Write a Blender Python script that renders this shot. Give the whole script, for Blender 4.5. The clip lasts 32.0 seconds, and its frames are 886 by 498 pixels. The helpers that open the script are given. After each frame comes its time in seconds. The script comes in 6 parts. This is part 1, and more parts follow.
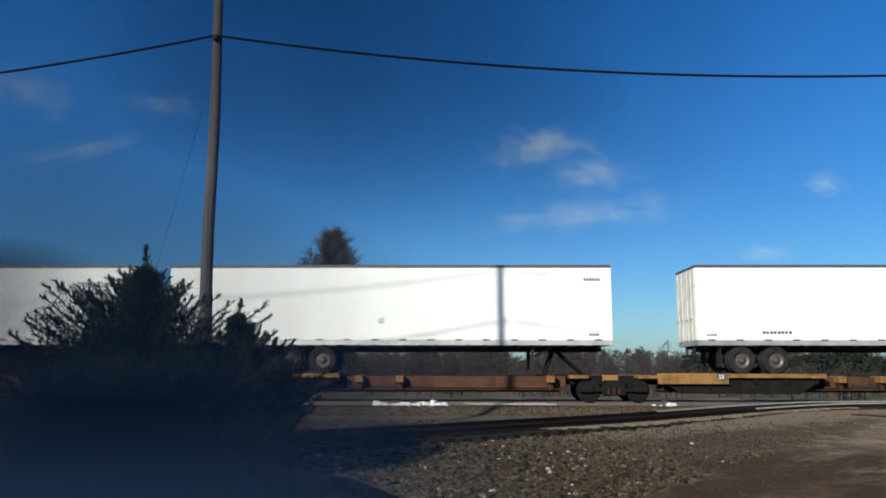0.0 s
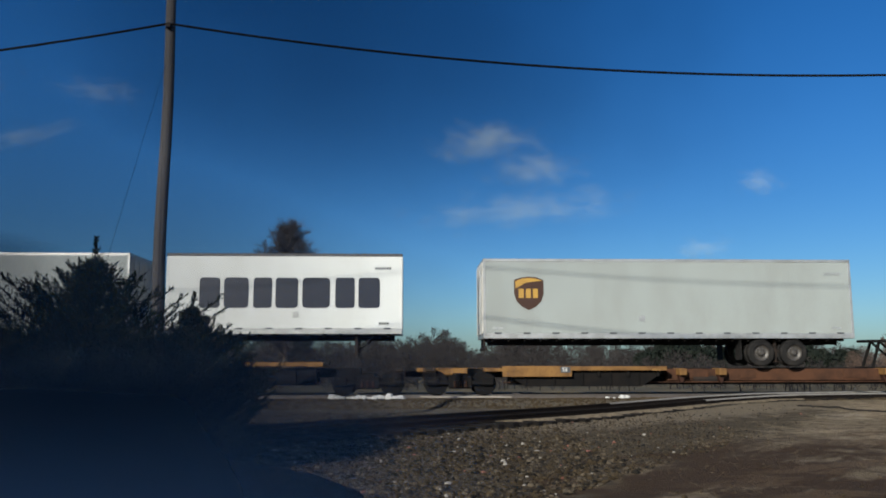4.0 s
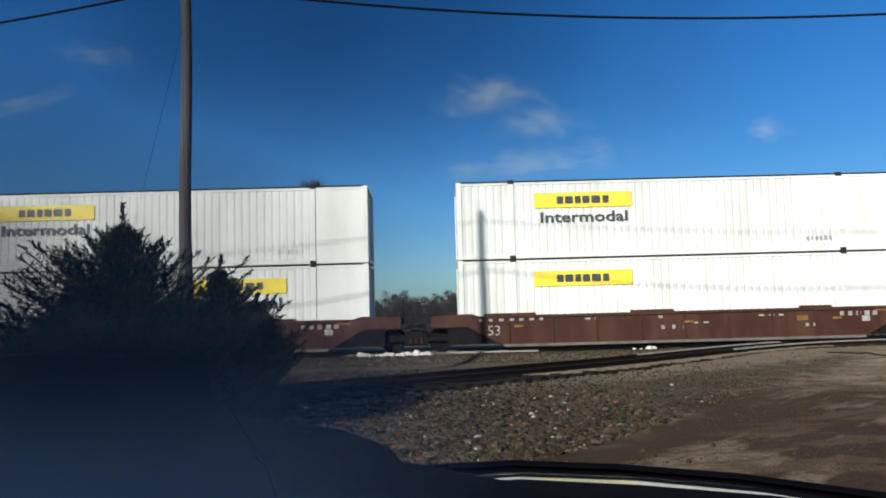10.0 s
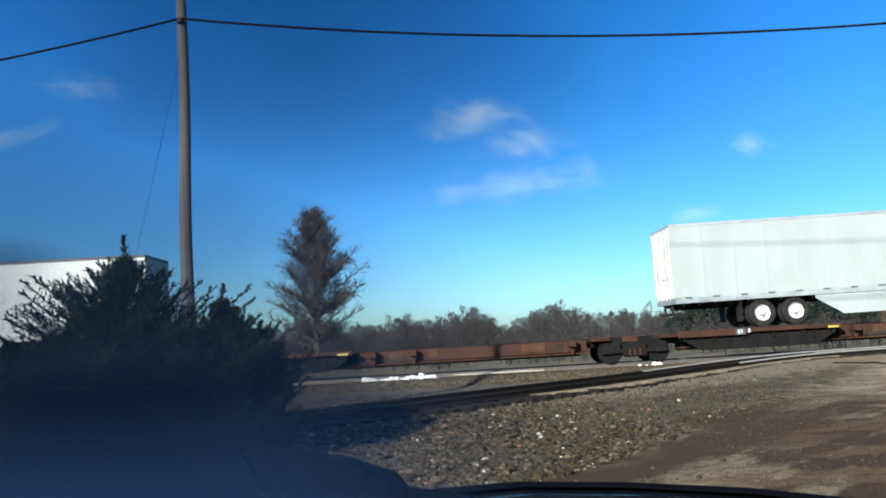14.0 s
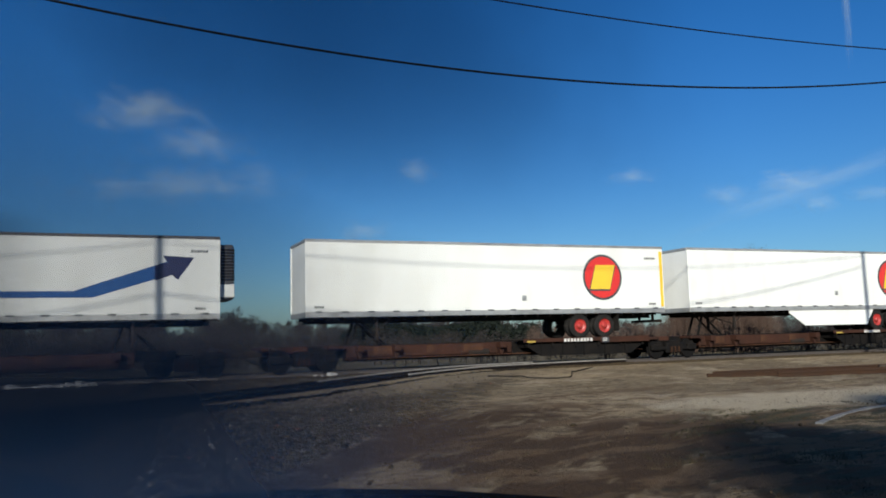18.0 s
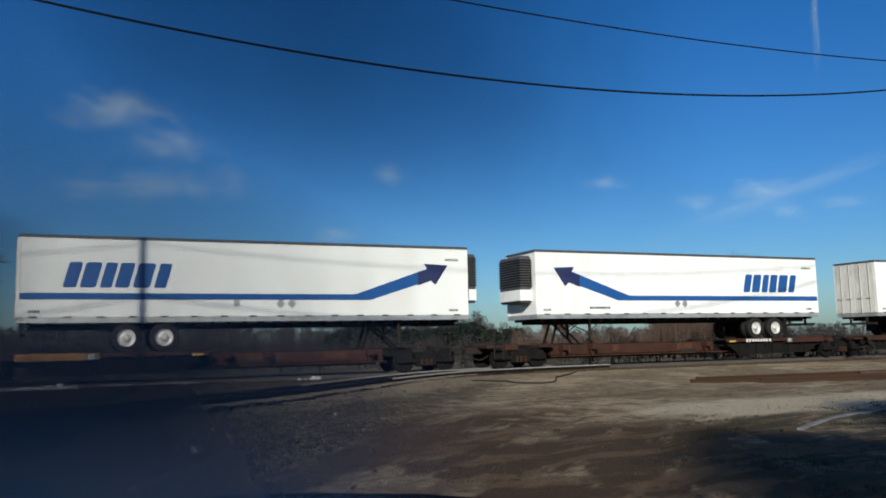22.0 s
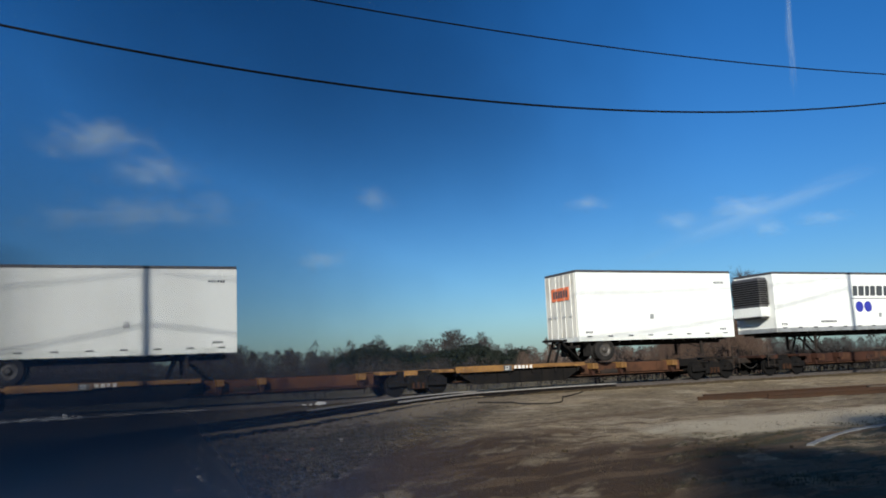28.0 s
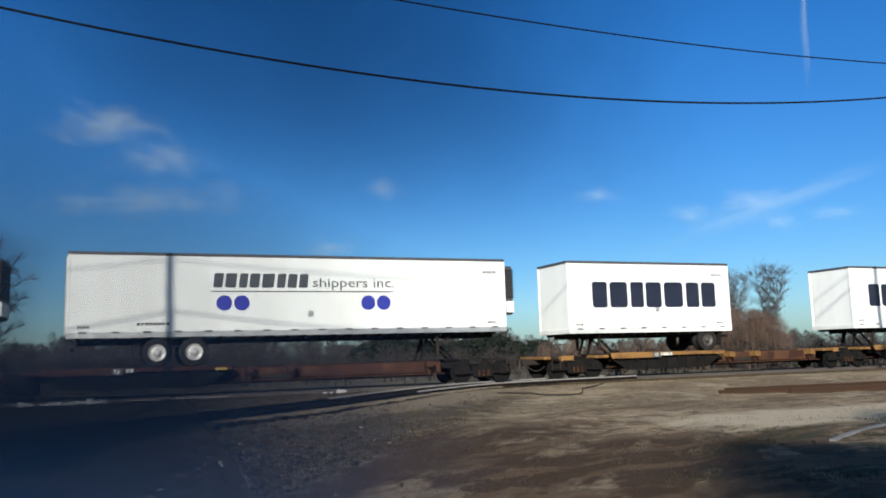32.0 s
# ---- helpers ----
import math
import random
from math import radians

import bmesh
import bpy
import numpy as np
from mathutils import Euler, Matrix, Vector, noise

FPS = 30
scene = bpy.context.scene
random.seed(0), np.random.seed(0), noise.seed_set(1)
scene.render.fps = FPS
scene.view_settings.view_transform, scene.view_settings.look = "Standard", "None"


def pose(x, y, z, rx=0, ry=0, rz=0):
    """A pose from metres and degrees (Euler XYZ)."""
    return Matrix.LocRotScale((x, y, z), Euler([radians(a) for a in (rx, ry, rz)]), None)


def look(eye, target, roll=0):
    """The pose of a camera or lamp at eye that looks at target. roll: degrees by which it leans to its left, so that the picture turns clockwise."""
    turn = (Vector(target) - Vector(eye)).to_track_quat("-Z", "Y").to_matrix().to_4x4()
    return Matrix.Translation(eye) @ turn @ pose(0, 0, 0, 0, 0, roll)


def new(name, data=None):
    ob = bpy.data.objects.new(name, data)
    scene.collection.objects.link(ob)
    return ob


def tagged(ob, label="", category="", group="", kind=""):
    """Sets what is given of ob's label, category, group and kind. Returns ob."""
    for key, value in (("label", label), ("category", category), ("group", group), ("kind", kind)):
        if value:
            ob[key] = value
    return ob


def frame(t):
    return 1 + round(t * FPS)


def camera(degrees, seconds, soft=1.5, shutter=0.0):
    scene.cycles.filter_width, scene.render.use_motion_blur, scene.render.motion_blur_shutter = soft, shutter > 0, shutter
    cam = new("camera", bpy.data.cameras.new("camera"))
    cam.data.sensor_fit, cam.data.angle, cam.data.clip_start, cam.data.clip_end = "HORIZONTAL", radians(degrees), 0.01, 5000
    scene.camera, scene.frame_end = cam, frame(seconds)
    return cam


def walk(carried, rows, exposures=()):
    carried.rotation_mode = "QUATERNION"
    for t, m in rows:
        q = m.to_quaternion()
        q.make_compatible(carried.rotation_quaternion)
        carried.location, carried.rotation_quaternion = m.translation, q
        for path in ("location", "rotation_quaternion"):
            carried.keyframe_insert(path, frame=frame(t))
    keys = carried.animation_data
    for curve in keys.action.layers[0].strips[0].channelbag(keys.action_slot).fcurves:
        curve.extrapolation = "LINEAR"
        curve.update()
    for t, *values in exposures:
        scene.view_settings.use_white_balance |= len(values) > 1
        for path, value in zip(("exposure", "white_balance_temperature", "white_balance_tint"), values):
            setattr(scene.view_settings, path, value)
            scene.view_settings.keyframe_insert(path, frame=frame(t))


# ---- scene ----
cam = camera(57.4, 32.0, soft=1.8)
# seconds, yaw, pitch, roll; the eye slides a hand's width along the windscreen as it turns
# slide fitted so the windscreen veil keeps its place in the view
PATH = [
    (0, 0.92, 8.41, -0.08),
    (0.5, -0.06, 7.69, 0.86),
    (1, -1.09, 7.74, 0.38),
    (1.5, -0.93, 7.97, 0.74),
    (2, -1.13, 7.92, 0.67),
    (2.5, -1.02, 8.22, 1.54),
    (3, -1.79, 8.33, 1.47),
    (3.5, -1.59, 7.90, 0.20),
    (5.5, -3.78, 8.15, 0.81),
    (6, 0.73, 4.78, 2.01),
    (6.5, -0.35, 5.47, -0.50),
    (7, -0.41, 5.44, 0.76),
    (7.5, 0.07, 5.65, 1.39),
    (8, 0.00, 5.48, 1.41),
    (8.5, 0.03, 5.56, 1.72),
    (9, 0.10, 5.31, 1.75),
    (9.5, -0.27, 4.89, 1.53),
    (10, -0.30, 4.90, 1.51),
    (10.5, -0.35, 5.09, 1.85),
    (11, -0.10, 5.63, 2.68),
    (11.5, -0.18, 5.33, 2.43),
    (12, 0.33, 5.64, 2.69),
    (12.5, 0.11, 5.83, 2.50),
    (13, 0.04, 6.00, 2.67),
    (13.5, 0.16, 6.48, 3.21),
    (15.5, -5.01, 6.36, 0.03),
    (16, -12.77, 5.50, -0.38),
    (16.5, -19.95, 3.91, 1.54),
    (17, -22.81, 5.12, 0.15),
    (17.5, -22.79, 6.30, 0.96),
    (18, -22.59, 6.21, 1.49),
    (18.5, -22.57, 5.94, 1.98),
    (19, -22.61, 5.94, 0.90),
    (19.5, -22.91, 5.60, 0.55),
    (20, -22.71, 6.01, 0.79),
    (20.5, -23.03, 6.54, 1.51),
    (21, -23.47, 5.96, 0.87),
    (21.5, -23.36, 6.48, 1.32),
    (22, -23.68, 6.49, 1.16),
    (22.5, -24.20, 6.47, 1.22),
    (23, -24.04, 6.79, 1.10),
    (23.5, -22.92, 7.07, 1.11),
    (24, -22.96, 6.99, 1.59),
    (24.5, -23.09, 7.45, 1.78),
    (26.5, -23.82, 7.32, 1.65),
    (27, -23.83, 7.52, 1.85),
    (27.5, -23.69, 7.90, 1.89),
    (28, -23.32, 8.06, 2.34),
    (28.5, -21.95, 6.84, 1.87),
    (29, -21.96, 6.89, 1.89),
    (29.5, -22.09, 7.13, 1.85),
    (30, -22.20, 7.37, 1.69),
    (30.5, -22.22, 7.35, 1.83),
    (31, -21.98, 7.37, 1.41),
    (31.5, -22.21, 7.38, 1.22),
    (32, -21.90, 7.40, 1.61),
]
EYE = 1.62
# seconds, stops, kelvin, tint
EXPOSURE = [(0, 0.30, 6270, 7), (1, 0.16, 6270, 7), (3, 0.06, 6270, 7), (5.5, 0.40, 6270, 7), (6, 0.66, 6270, 7), (7, 1.20, 6270, 7), (8, 0.99, 6270, 7), (8.5, 0.46, 6270, 7), (9, 0.15, 6270, 7), (10, 0.24, 6270, 7), (11, 0.15, 6270, 7),
            (11.5, 0.25, 6270, 6), (12, 0.26, 6170, 5), (12.5, 0.65, 6020, 3), (13, 1.00, 5920, 2), (13.5, 1.15, 5920, 2), (15.5, 0.36, 6220, 7), (16, 0.16, 6270, 7), (19, 0.06, 6270, 7), (23, 0.05, 6270, 7), (27, 0.06, 6270, 7), (29, 0.32, 6270, 7), (30.5, 0.30, 6270, 7), (32, 0.50, 6270, 7)]
walk(cam, [(t, pose(0.0044 * min(y, 0), 0, EYE, 90 + p, r, y)) for t, y, p, r in PATH], exposures=EXPOSURE)

# ---- light ----
SUN_AZ, SUN_EL = math.atan2(0.506, 0.863), radians(21.9)   # the way the light goes, over the ground
LIGHT = Vector((math.sin(SUN_AZ) * math.cos(SUN_EL), math.cos(SUN_AZ) * math.cos(SUN_EL), -math.sin(SUN_EL)))
world = bpy.data.worlds.new("world")
scene.world = world
world.use_nodes = True
wn, wl = world.node_tree.nodes, world.node_tree.links
sky = wn.new("ShaderNodeTexSky")
sky.sky_type, sky.sun_disc = "NISHITA", False
sky.sun_elevation, sky.sun_rotation = SUN_EL, math.pi + SUN_AZ
sky.air_density, sky.dust_density, sky.ozone_density = 1.0, 0.7, 4.0
wn["Background"].inputs["Strength"].default_value = 0.080
deep = wn.new("ShaderNodeHueSaturation")
deep.inputs["Saturation"].default_value, deep.inputs["Hue"].default_value = 1.27, 0.503
cool = wn.new("ShaderNodeMix")
cool.data_type, cool.blend_type = "RGBA", "MULTIPLY"
cool.inputs[0].default_value, cool.inputs[7].default_value = 1.0, (0.76, 0.94, 1.13, 1)
wl.new(sky.outputs[0], deep.inputs["Color"])
wl.new(deep.outputs[0], cool.inputs[6])
wl.new(cool.outputs[2], wn["Background"].inputs["Color"])
sun = new("sun", bpy.data.lights.new("sun", "SUN"))
sun.data.energy, sun.data.angle, sun.data.color = 5.3, radians(0.9), (1.0, 0.93, 0.82)
sun.matrix_world = look((0, 0, 60), Vector((0, 0, 60)) + LIGHT)


# ---- materials ----
def material(name, colour, rough=0.6, metal=0.0, spots=None, amount=0.3, scale=3.0, fine=40.0, bump=0.0, spec=0.5, streak=1.0, random=0.0):
    """A surface with two scales of variation: broad stains towards the colour spots, and a fine grain."""
    m = bpy.data.materials.new(name)
    m.use_nodes = True
    n, l = m.node_tree.nodes, m.node_tree.links
    b = n["Principled BSDF"]
    b.inputs["Roughness"].default_value, b.inputs["Metallic"].default_value = rough, metal
    b.inputs["Specular IOR Level"].default_value = spec * (0.25 if rough >= 0.64 else 1.0)
    co = n.new("ShaderNodeTexCoord")
    mp = n.new("ShaderNodeMapping")
    mp.inputs["Scale"].default_value = (1, 1, streak)
    l.new(co.outputs["Object"], mp.inputs["Vector"])
    big = n.new("ShaderNodeTexNoise")
    big.inputs["Scale"].default_value, big.inputs["Detail"].default_value, big.inputs["Roughness"].default_value = scale, 6, 0.62
    l.new(mp.outputs[0], big.inputs["Vector"])
    small = n.new("ShaderNodeTexNoise")
    small.inputs["Scale"].default_value, small.inputs["Detail"].default_value = fine, 4
    l.new(co.outputs["Object"], small.inputs["Vector"])
    ramp = n.new("ShaderNodeMapRange")
    ramp.inputs["From Min"].default_value, ramp.inputs["From Max"].default_value = 0.42, 0.72
    ramp.inputs["To Max"].default_value = amount
    l.new(big.outputs[0], ramp.inputs["Value"])
    mix = n.new("ShaderNodeMix")
    mix.data_type = "RGBA"
    mix.inputs[6].default_value = (*colour, 1)
    mix.inputs[7].default_value = (*(spots or [c * 0.5 for c in colour]), 1)
    l.new(ramp.outputs[0], mix.inputs[0])
    grain = n.new("ShaderNodeMapRange")
    grain.inputs["From Min"].default_value, grain.inputs["From Max"].default_value = 0.3, 0.7
    grain.inputs["To Min"].default_value, grain.inputs["To Max"].default_value = 0.88, 1.1
    l.new(small.outputs[0], grain.inputs["Value"])
    hsv = n.new("ShaderNodeHueSaturation")
    l.new(mix.outputs[2], hsv.inputs["Color"])
    if random:
        info = n.new("ShaderNodeObjectInfo")
        isl = n.new("ShaderNodeNewGeometry")
        add = n.new("ShaderNodeMath")
        add.operation = "ADD"
        l.new(info.outputs["Random"], add.inputs[0])
        l.new(isl.outputs["Random Per Island"], add.inputs[1])
        rr = n.new("ShaderNodeMapRange")
        rr.inputs["From Max"].default_value = 2.0
        rr.inputs["To Min"].default_value, rr.inputs["To Max"].default_value = 1 - random, 1 + random
        l.new(add.outputs[0], rr.inputs["Value"])
        mul = n.new("ShaderNodeMath")
        mul.operation = "MULTIPLY"
        l.new(grain.outputs[0], mul.inputs[0])
        l.new(rr.outputs[0], mul.inputs[1])
        l.new(mul.outputs[0], hsv.inputs["Value"])
    else:
        l.new(grain.outputs[0], hsv.inputs["Value"])
    l.new(hsv.outputs[0], b.inputs["Base Color"])
    if bump:
        bp = n.new("ShaderNodeBump")
        bp.inputs["Strength"].default_value, bp.inputs["Distance"].default_value = bump, 0.02
        l.new(small.outputs[0], bp.inputs["Height"])
        l.new(bp.outputs[0], b.inputs["Normal"])
    return m


M = {}
M["white"] = material("white_paint", (0.78, 0.79, 0.75), 0.42, 0, (0.52, 0.50, 0.43), 0.42, 0.7, 30, 0.05, streak=0.35)
M["boxwhite"] = material("container_white", (0.70, 0.72, 0.68), 0.45, 0, (0.44, 0.43, 0.36), 0.55, 0.9, 30, 0.05, streak=0.25)
M["scraprail"] = material("old_rail_brown", (0.045, 0.024, 0.014), 0.85, 0, (0.035, 0.024, 0.018), 0.7, 2, 40, 0.3)
M["cream"] = material("cream_paint", (0.74, 0.725, 0.65), 0.45, 0, (0.45, 0.42, 0.34), 0.5, 1.2, 30, 0.05, streak=0.35)
M["silver"] = material("silver_white_paint", (0.305, 0.325, 0.315), 0.45, 0, (0.225, 0.23, 0.215), 0.45, 0.9, 30, 0.05, streak=0.35)
M["grey"] = material("pale_grey_paint", (0.31, 0.335, 0.315), 0.45, 0, (0.23, 0.235, 0.21), 0.5, 0.9, 30, 0.05, streak=0.35)
M["door"] = material("door_paint", (0.62, 0.60, 0.53), 0.5, 0, (0.33, 0.27, 0.20), 0.7, 1.6, 30, 0.08, streak=0.4)
M["orange"] = material("orange_paint", (0.40, 0.084, 0.010), 0.45, 0, (0.32, 0.085, 0.025), 0.5, 1.2, 25, 0.05, streak=0.3)
M["alu"] = material("aluminium_rail", (0.52, 0.52, 0.50), 0.42, 0.6, (0.25, 0.24, 0.22), 0.6, 2, 40)
M["darktrim"] = material("dark_trim", (0.05, 0.05, 0.055), 0.5, 0, (0.10, 0.09, 0.08), 0.6, 3, 40)
M["steel"] = material("dirty_steel", (0.022, 0.019, 0.017), 0.7, 0.1, (0.045, 0.027, 0.018), 0.7, 3, 40, 0.2)
M["black"] = material("black_frame", (0.006, 0.0056, 0.0055), 0.8, 0, (0.017, 0.013, 0.010), 0.6, 2, 40, 0.2)
M["rubber"] = material("tyre_rubber", (0.014, 0.0135, 0.013), 0.85, 0, (0.035, 0.03, 0.026), 0.7, 4, 60, 0.2)
M["rim"] = material("wheel_rim_white", (0.62, 0.61, 0.58), 0.4, 0.3, (0.2, 0.17, 0.14), 0.6, 6, 60)
M["dullrim"] = material("wheel_rim_dull", (0.07, 0.063, 0.056), 0.5, 0.3, (0.08, 0.07, 0.06), 0.7, 6, 60)
M["redrim"] = material("wheel_rim_red", (0.42, 0.035, 0.03), 0.45, 0, (0.12, 0.04, 0.03), 0.6, 6, 60)
M["yellow"] = material("yellow_paint", (0.47, 0.215, 0.020), 0.5, 0, (0.28, 0.13, 0.03), 0.7, 1.4, 30, 0.1, streak=0.3)
M["deck"] = material("ochre_deck", (0.225, 0.120, 0.040), 0.65, 0, (0.06, 0.030, 0.018), 0.95, 1.5, 30, 0.15)
M["brown"] = material("oxide_brown", (0.046, 0.019, 0.014), 0.66, 0, (0.085, 0.045, 0.03), 0.7, 1.3, 30, 0.1, streak=0.3)
M["sill"] = material("grimy_sill", (0.052, 0.023, 0.015), 0.75, 0.1, (0.018, 0.012, 0.010), 0.9, 1.3, 40, 0.3)
M["rust"] = material("rusty_steel", (0.086, 0.040, 0.022), 0.8, 0.1, (0.022, 0.014, 0.011), 1.0, 1.1, 50, 0.3)
M["railtop"] = material("worn_rail", (0.10, 0.085, 0.075), 0.55, 0.3, (0.06, 0.042, 0.032), 0.5, 3, 50)
M["tie"] = material("creosoted_tie", (0.045, 0.036, 0.028), 0.85, 0, (0.10, 0.08, 0.06), 0.8, 3, 30, 0.4, random=0.4)
M["wood"] = material("weathered_pole", (0.098, 0.092, 0.090), 0.9, 0, (0.055, 0.05, 0.048), 0.7, 5, 60, 0.5, streak=0.08)
# pale colour of strips that stand in for the sunlit rail
M["paleglint"] = material("pale_rail_glint", (0.30, 0.27, 0.23), 0.8, 0, (0.28, 0.23, 0.18), 0.7, 4, 40, 0.3)
M["kerbstone"] = material("grey_concrete", (0.20, 0.20, 0.20), 0.9, 0, (0.11, 0.105, 0.10), 0.7, 2.5, 40, 0.4)
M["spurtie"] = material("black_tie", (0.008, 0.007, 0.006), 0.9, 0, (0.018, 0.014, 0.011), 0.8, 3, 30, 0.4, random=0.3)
M["greystone"] = material("grey_stone", (0.112, 0.088, 0.059), 0.9, 0, (0.055, 0.047, 0.035), 0.6, 5, 40, 0.3, random=0.5)
M["shoulder"] = material("pale_brown_gravel", (0.21, 0.165, 0.108), 0.95, 0, (0.075, 0.056, 0.035), 0.9, 6, 30, 0.6)
M["clod"] = material("dry_clods", (0.060, 0.042, 0.024), 0.95, 0, (0.035, 0.027, 0.019), 0.7, 4, 40, 0.3, random=0.5)
M["drygrass"] = material("rank_grass", (0.046, 0.044, 0.023), 0.9, 0, (0.075, 0.062, 0.034), 0.7, 1.2, 20, random=0.5)
M["dullred"] = material("faded_red", (0.27, 0.045, 0.016), 0.6, 0, (0.20, 0.05, 0.015), 0.5, 2, 40)
M["spurhead"] = material("dull_rail_head", (0.30, 0.28, 0.25), 0.6, 0.1, (0.09, 0.075, 0.06), 0.5, 3, 50)
# bottom chord's sunlit ledge: its brightness is put into the colour
M["ledge"] = material("sunlit_grey_ledge", (0.15, 0.13, 0.115), 0.7, 0.1, (0.06, 0.045, 0.035), 0.7, 2, 40, 0.2)
M["palestone"] = material("pale_stone", (0.30, 0.275, 0.235), 0.85, 0, (0.2, 0.18, 0.15), 0.6, 5, 40, 0.3, random=0.4)
M["chalk"] = material("white_rubble", (0.60, 0.59, 0.56), 0.8, 0, (0.45, 0.42, 0.38), 0.6, 5, 40, 0.3)
M["worn"] = material("worn_white_paint", (0.36, 0.34, 0.32), 0.8, 0, (0.10, 0.06, 0.05), 0.9, 3, 40)
M["cable"] = material("black_cable", (0.008, 0.008, 0.009), 0.9, 0, (0.014, 0.014, 0.014), 0.5, 3, 40, spec=0.1)
M["bark"] = material("grey_bark", (0.11, 0.085, 0.070), 0.9, 0, (0.055, 0.042, 0.035), 0.7, 4, 50, 0.4)
M["brush"] = material("russet_brush", (0.118, 0.080, 0.060), 0.95, 0, (0.075, 0.05, 0.038), 0.7, 0.5, 20, random=0.35)
M["twig"] = material("brown_twigs", (0.090, 0.060, 0.043), 0.9, 0, (0.05, 0.033, 0.025), 0.7, 0.6, 20, random=0.25)
M["greytwig"] = material("grey_twigs", (0.075, 0.066, 0.062), 0.9, 0, (0.04, 0.033, 0.03), 0.7, 0.6, 20, random=0.25)
M["thicket"] = material("winter_thicket", (0.040, 0.035, 0.033), 0.95, 0, (0.020, 0.017, 0.015), 0.8, 0.2, 8, random=0.3)
M["cedar"] = material("cedar_green", (0.0125, 0.019, 0.010), 0.95, 0, (0.024, 0.024, 0.011), 0.6, 1.5, 20, spec=0.2, random=0.45)
M["pine"] = material("far_pine", (0.013, 0.019, 0.015), 0.9, 0, (0.024, 0.026, 0.018), 0.6, 0.2, 4, random=0.3)
M["ink"] = material("ink_vinyl", (0.013, 0.016, 0.030), 0.4, 0, (0.028, 0.031, 0.046), 0.4, 2, 40)
M["navy"] = material("navy_vinyl", (0.018, 0.022, 0.075), 0.4, 0, (0.04, 0.05, 0.11), 0.4, 2, 40)
M["blue"] = material("blue_vinyl", (0.012, 0.070, 0.235), 0.4, 0, (0.02, 0.10, 0.30), 0.5, 1.5, 40)
M["purple"] = material("purple_vinyl", (0.055, 0.028, 0.20), 0.4, 0, (0.09, 0.06, 0.24), 0.4, 2, 40)
M["gold"] = material("gold_vinyl", (0.80, 0.52, 0.04), 0.4, 0, (0.6, 0.34, 0.04), 0.4, 2, 40)
M["dullgold"] = material("dull_gold_vinyl", (0.46, 0.27, 0.05), 0.4, 0, (0.32, 0.18, 0.05), 0.5, 2, 40)
M["lemon"] = material("lemon_vinyl", (0.83, 0.66, 0.05), 0.4, 0, (0.66, 0.50, 0.08), 0.5, 2, 40)
M["oldlemon"] = material("faded_reflector", (0.42, 0.30, 0.05), 0.5, 0, (0.2, 0.13, 0.04), 0.7, 3, 40)
M["darkbrown"] = material("brown_vinyl", (0.050, 0.022, 0.012), 0.4, 0, (0.09, 0.045, 0.02), 0.4, 2, 40)
M["red"] = material("red_vinyl", (0.62, 0.035, 0.03), 0.4, 0, (0.45, 0.03, 0.03), 0.4, 2, 40)
M["tangerine"] = material("orange_vinyl", (0.82, 0.30, 0.03), 0.4, 0, (0.66, 0.22, 0.05), 0.4, 2, 40)
M["coral"] = material("coral_vinyl", (0.76, 0.17, 0.05), 0.4, 0, (0.6, 0.14, 0.05), 0.4, 2, 40)
M["violet"] = material("violet_vinyl", (0.03, 0.035, 0.30), 0.4, 0, (0.05, 0.06, 0.33), 0.4, 2, 40)
M["charcoal"] = material("charcoal_vinyl", (0.05, 0.055, 0.06), 0.45, 0, (0.1, 0.1, 0.1), 0.4, 2, 40)
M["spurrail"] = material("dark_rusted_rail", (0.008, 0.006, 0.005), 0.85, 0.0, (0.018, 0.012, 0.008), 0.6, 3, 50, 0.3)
M["redstone"] = material("red_stone", (0.22, 0.095, 0.07), 0.85, 0, (0.16, 0.07, 0.05), 0.6, 2, 60, 0.3, random=0.4)
M["stone"] = material("ballast_stone", (0.056, 0.040, 0.022), 0.9, 0, (0.023, 0.019, 0.012), 0.7, 2, 60, 0.3, random=0.5)
M["darkstone"] = material("cinder_stone", (0.020, 0.017, 0.013), 0.9, 0, (0.010, 0.009, 0.007), 0.7, 4, 50, 0.3, random=0.5)
M["matteblack"] = material("matte_black_panel", (0.0030, 0.0032, 0.0040), 0.85, 0, (0.005, 0.005, 0.006), 0.5, 3, 60, spec=0.05)
M["carpaint"] = material("black_car_paint", (0.010, 0.011, 0.014), 0.12, 0, (0.02, 0.02, 0.022), 0.5, 3, 60, spec=0.5)


# ---- mesh helpers ----
CACHE = {}


def shaped(key, build):
    """The mesh for key, made once by build(bm) and shared after that."""
    if key not in CACHE:
        bm = bmesh.new()
        build(bm)
        me = bpy.data.meshes.new(str(key[0]) if isinstance(key, tuple) else key)
        bm.to_mesh(me)
        bm.free()
        CACHE[key] = me
    return CACHE[key]


def put(name, me, mat, parent=None, at=(0, 0, 0), turn=(0, 0, 0), label=""):
    """One mesh object of its own, under parent."""
    if not me.materials:
        me.materials.append(mat)
    elif me.materials[0] != mat:
        me = me.copy()
        me.materials[0] = mat
    ob = new(name, me)
    if parent:
        ob.parent = parent
    ob.matrix_basis = pose(*at, *turn)
    return tagged(ob, label) if label else ob


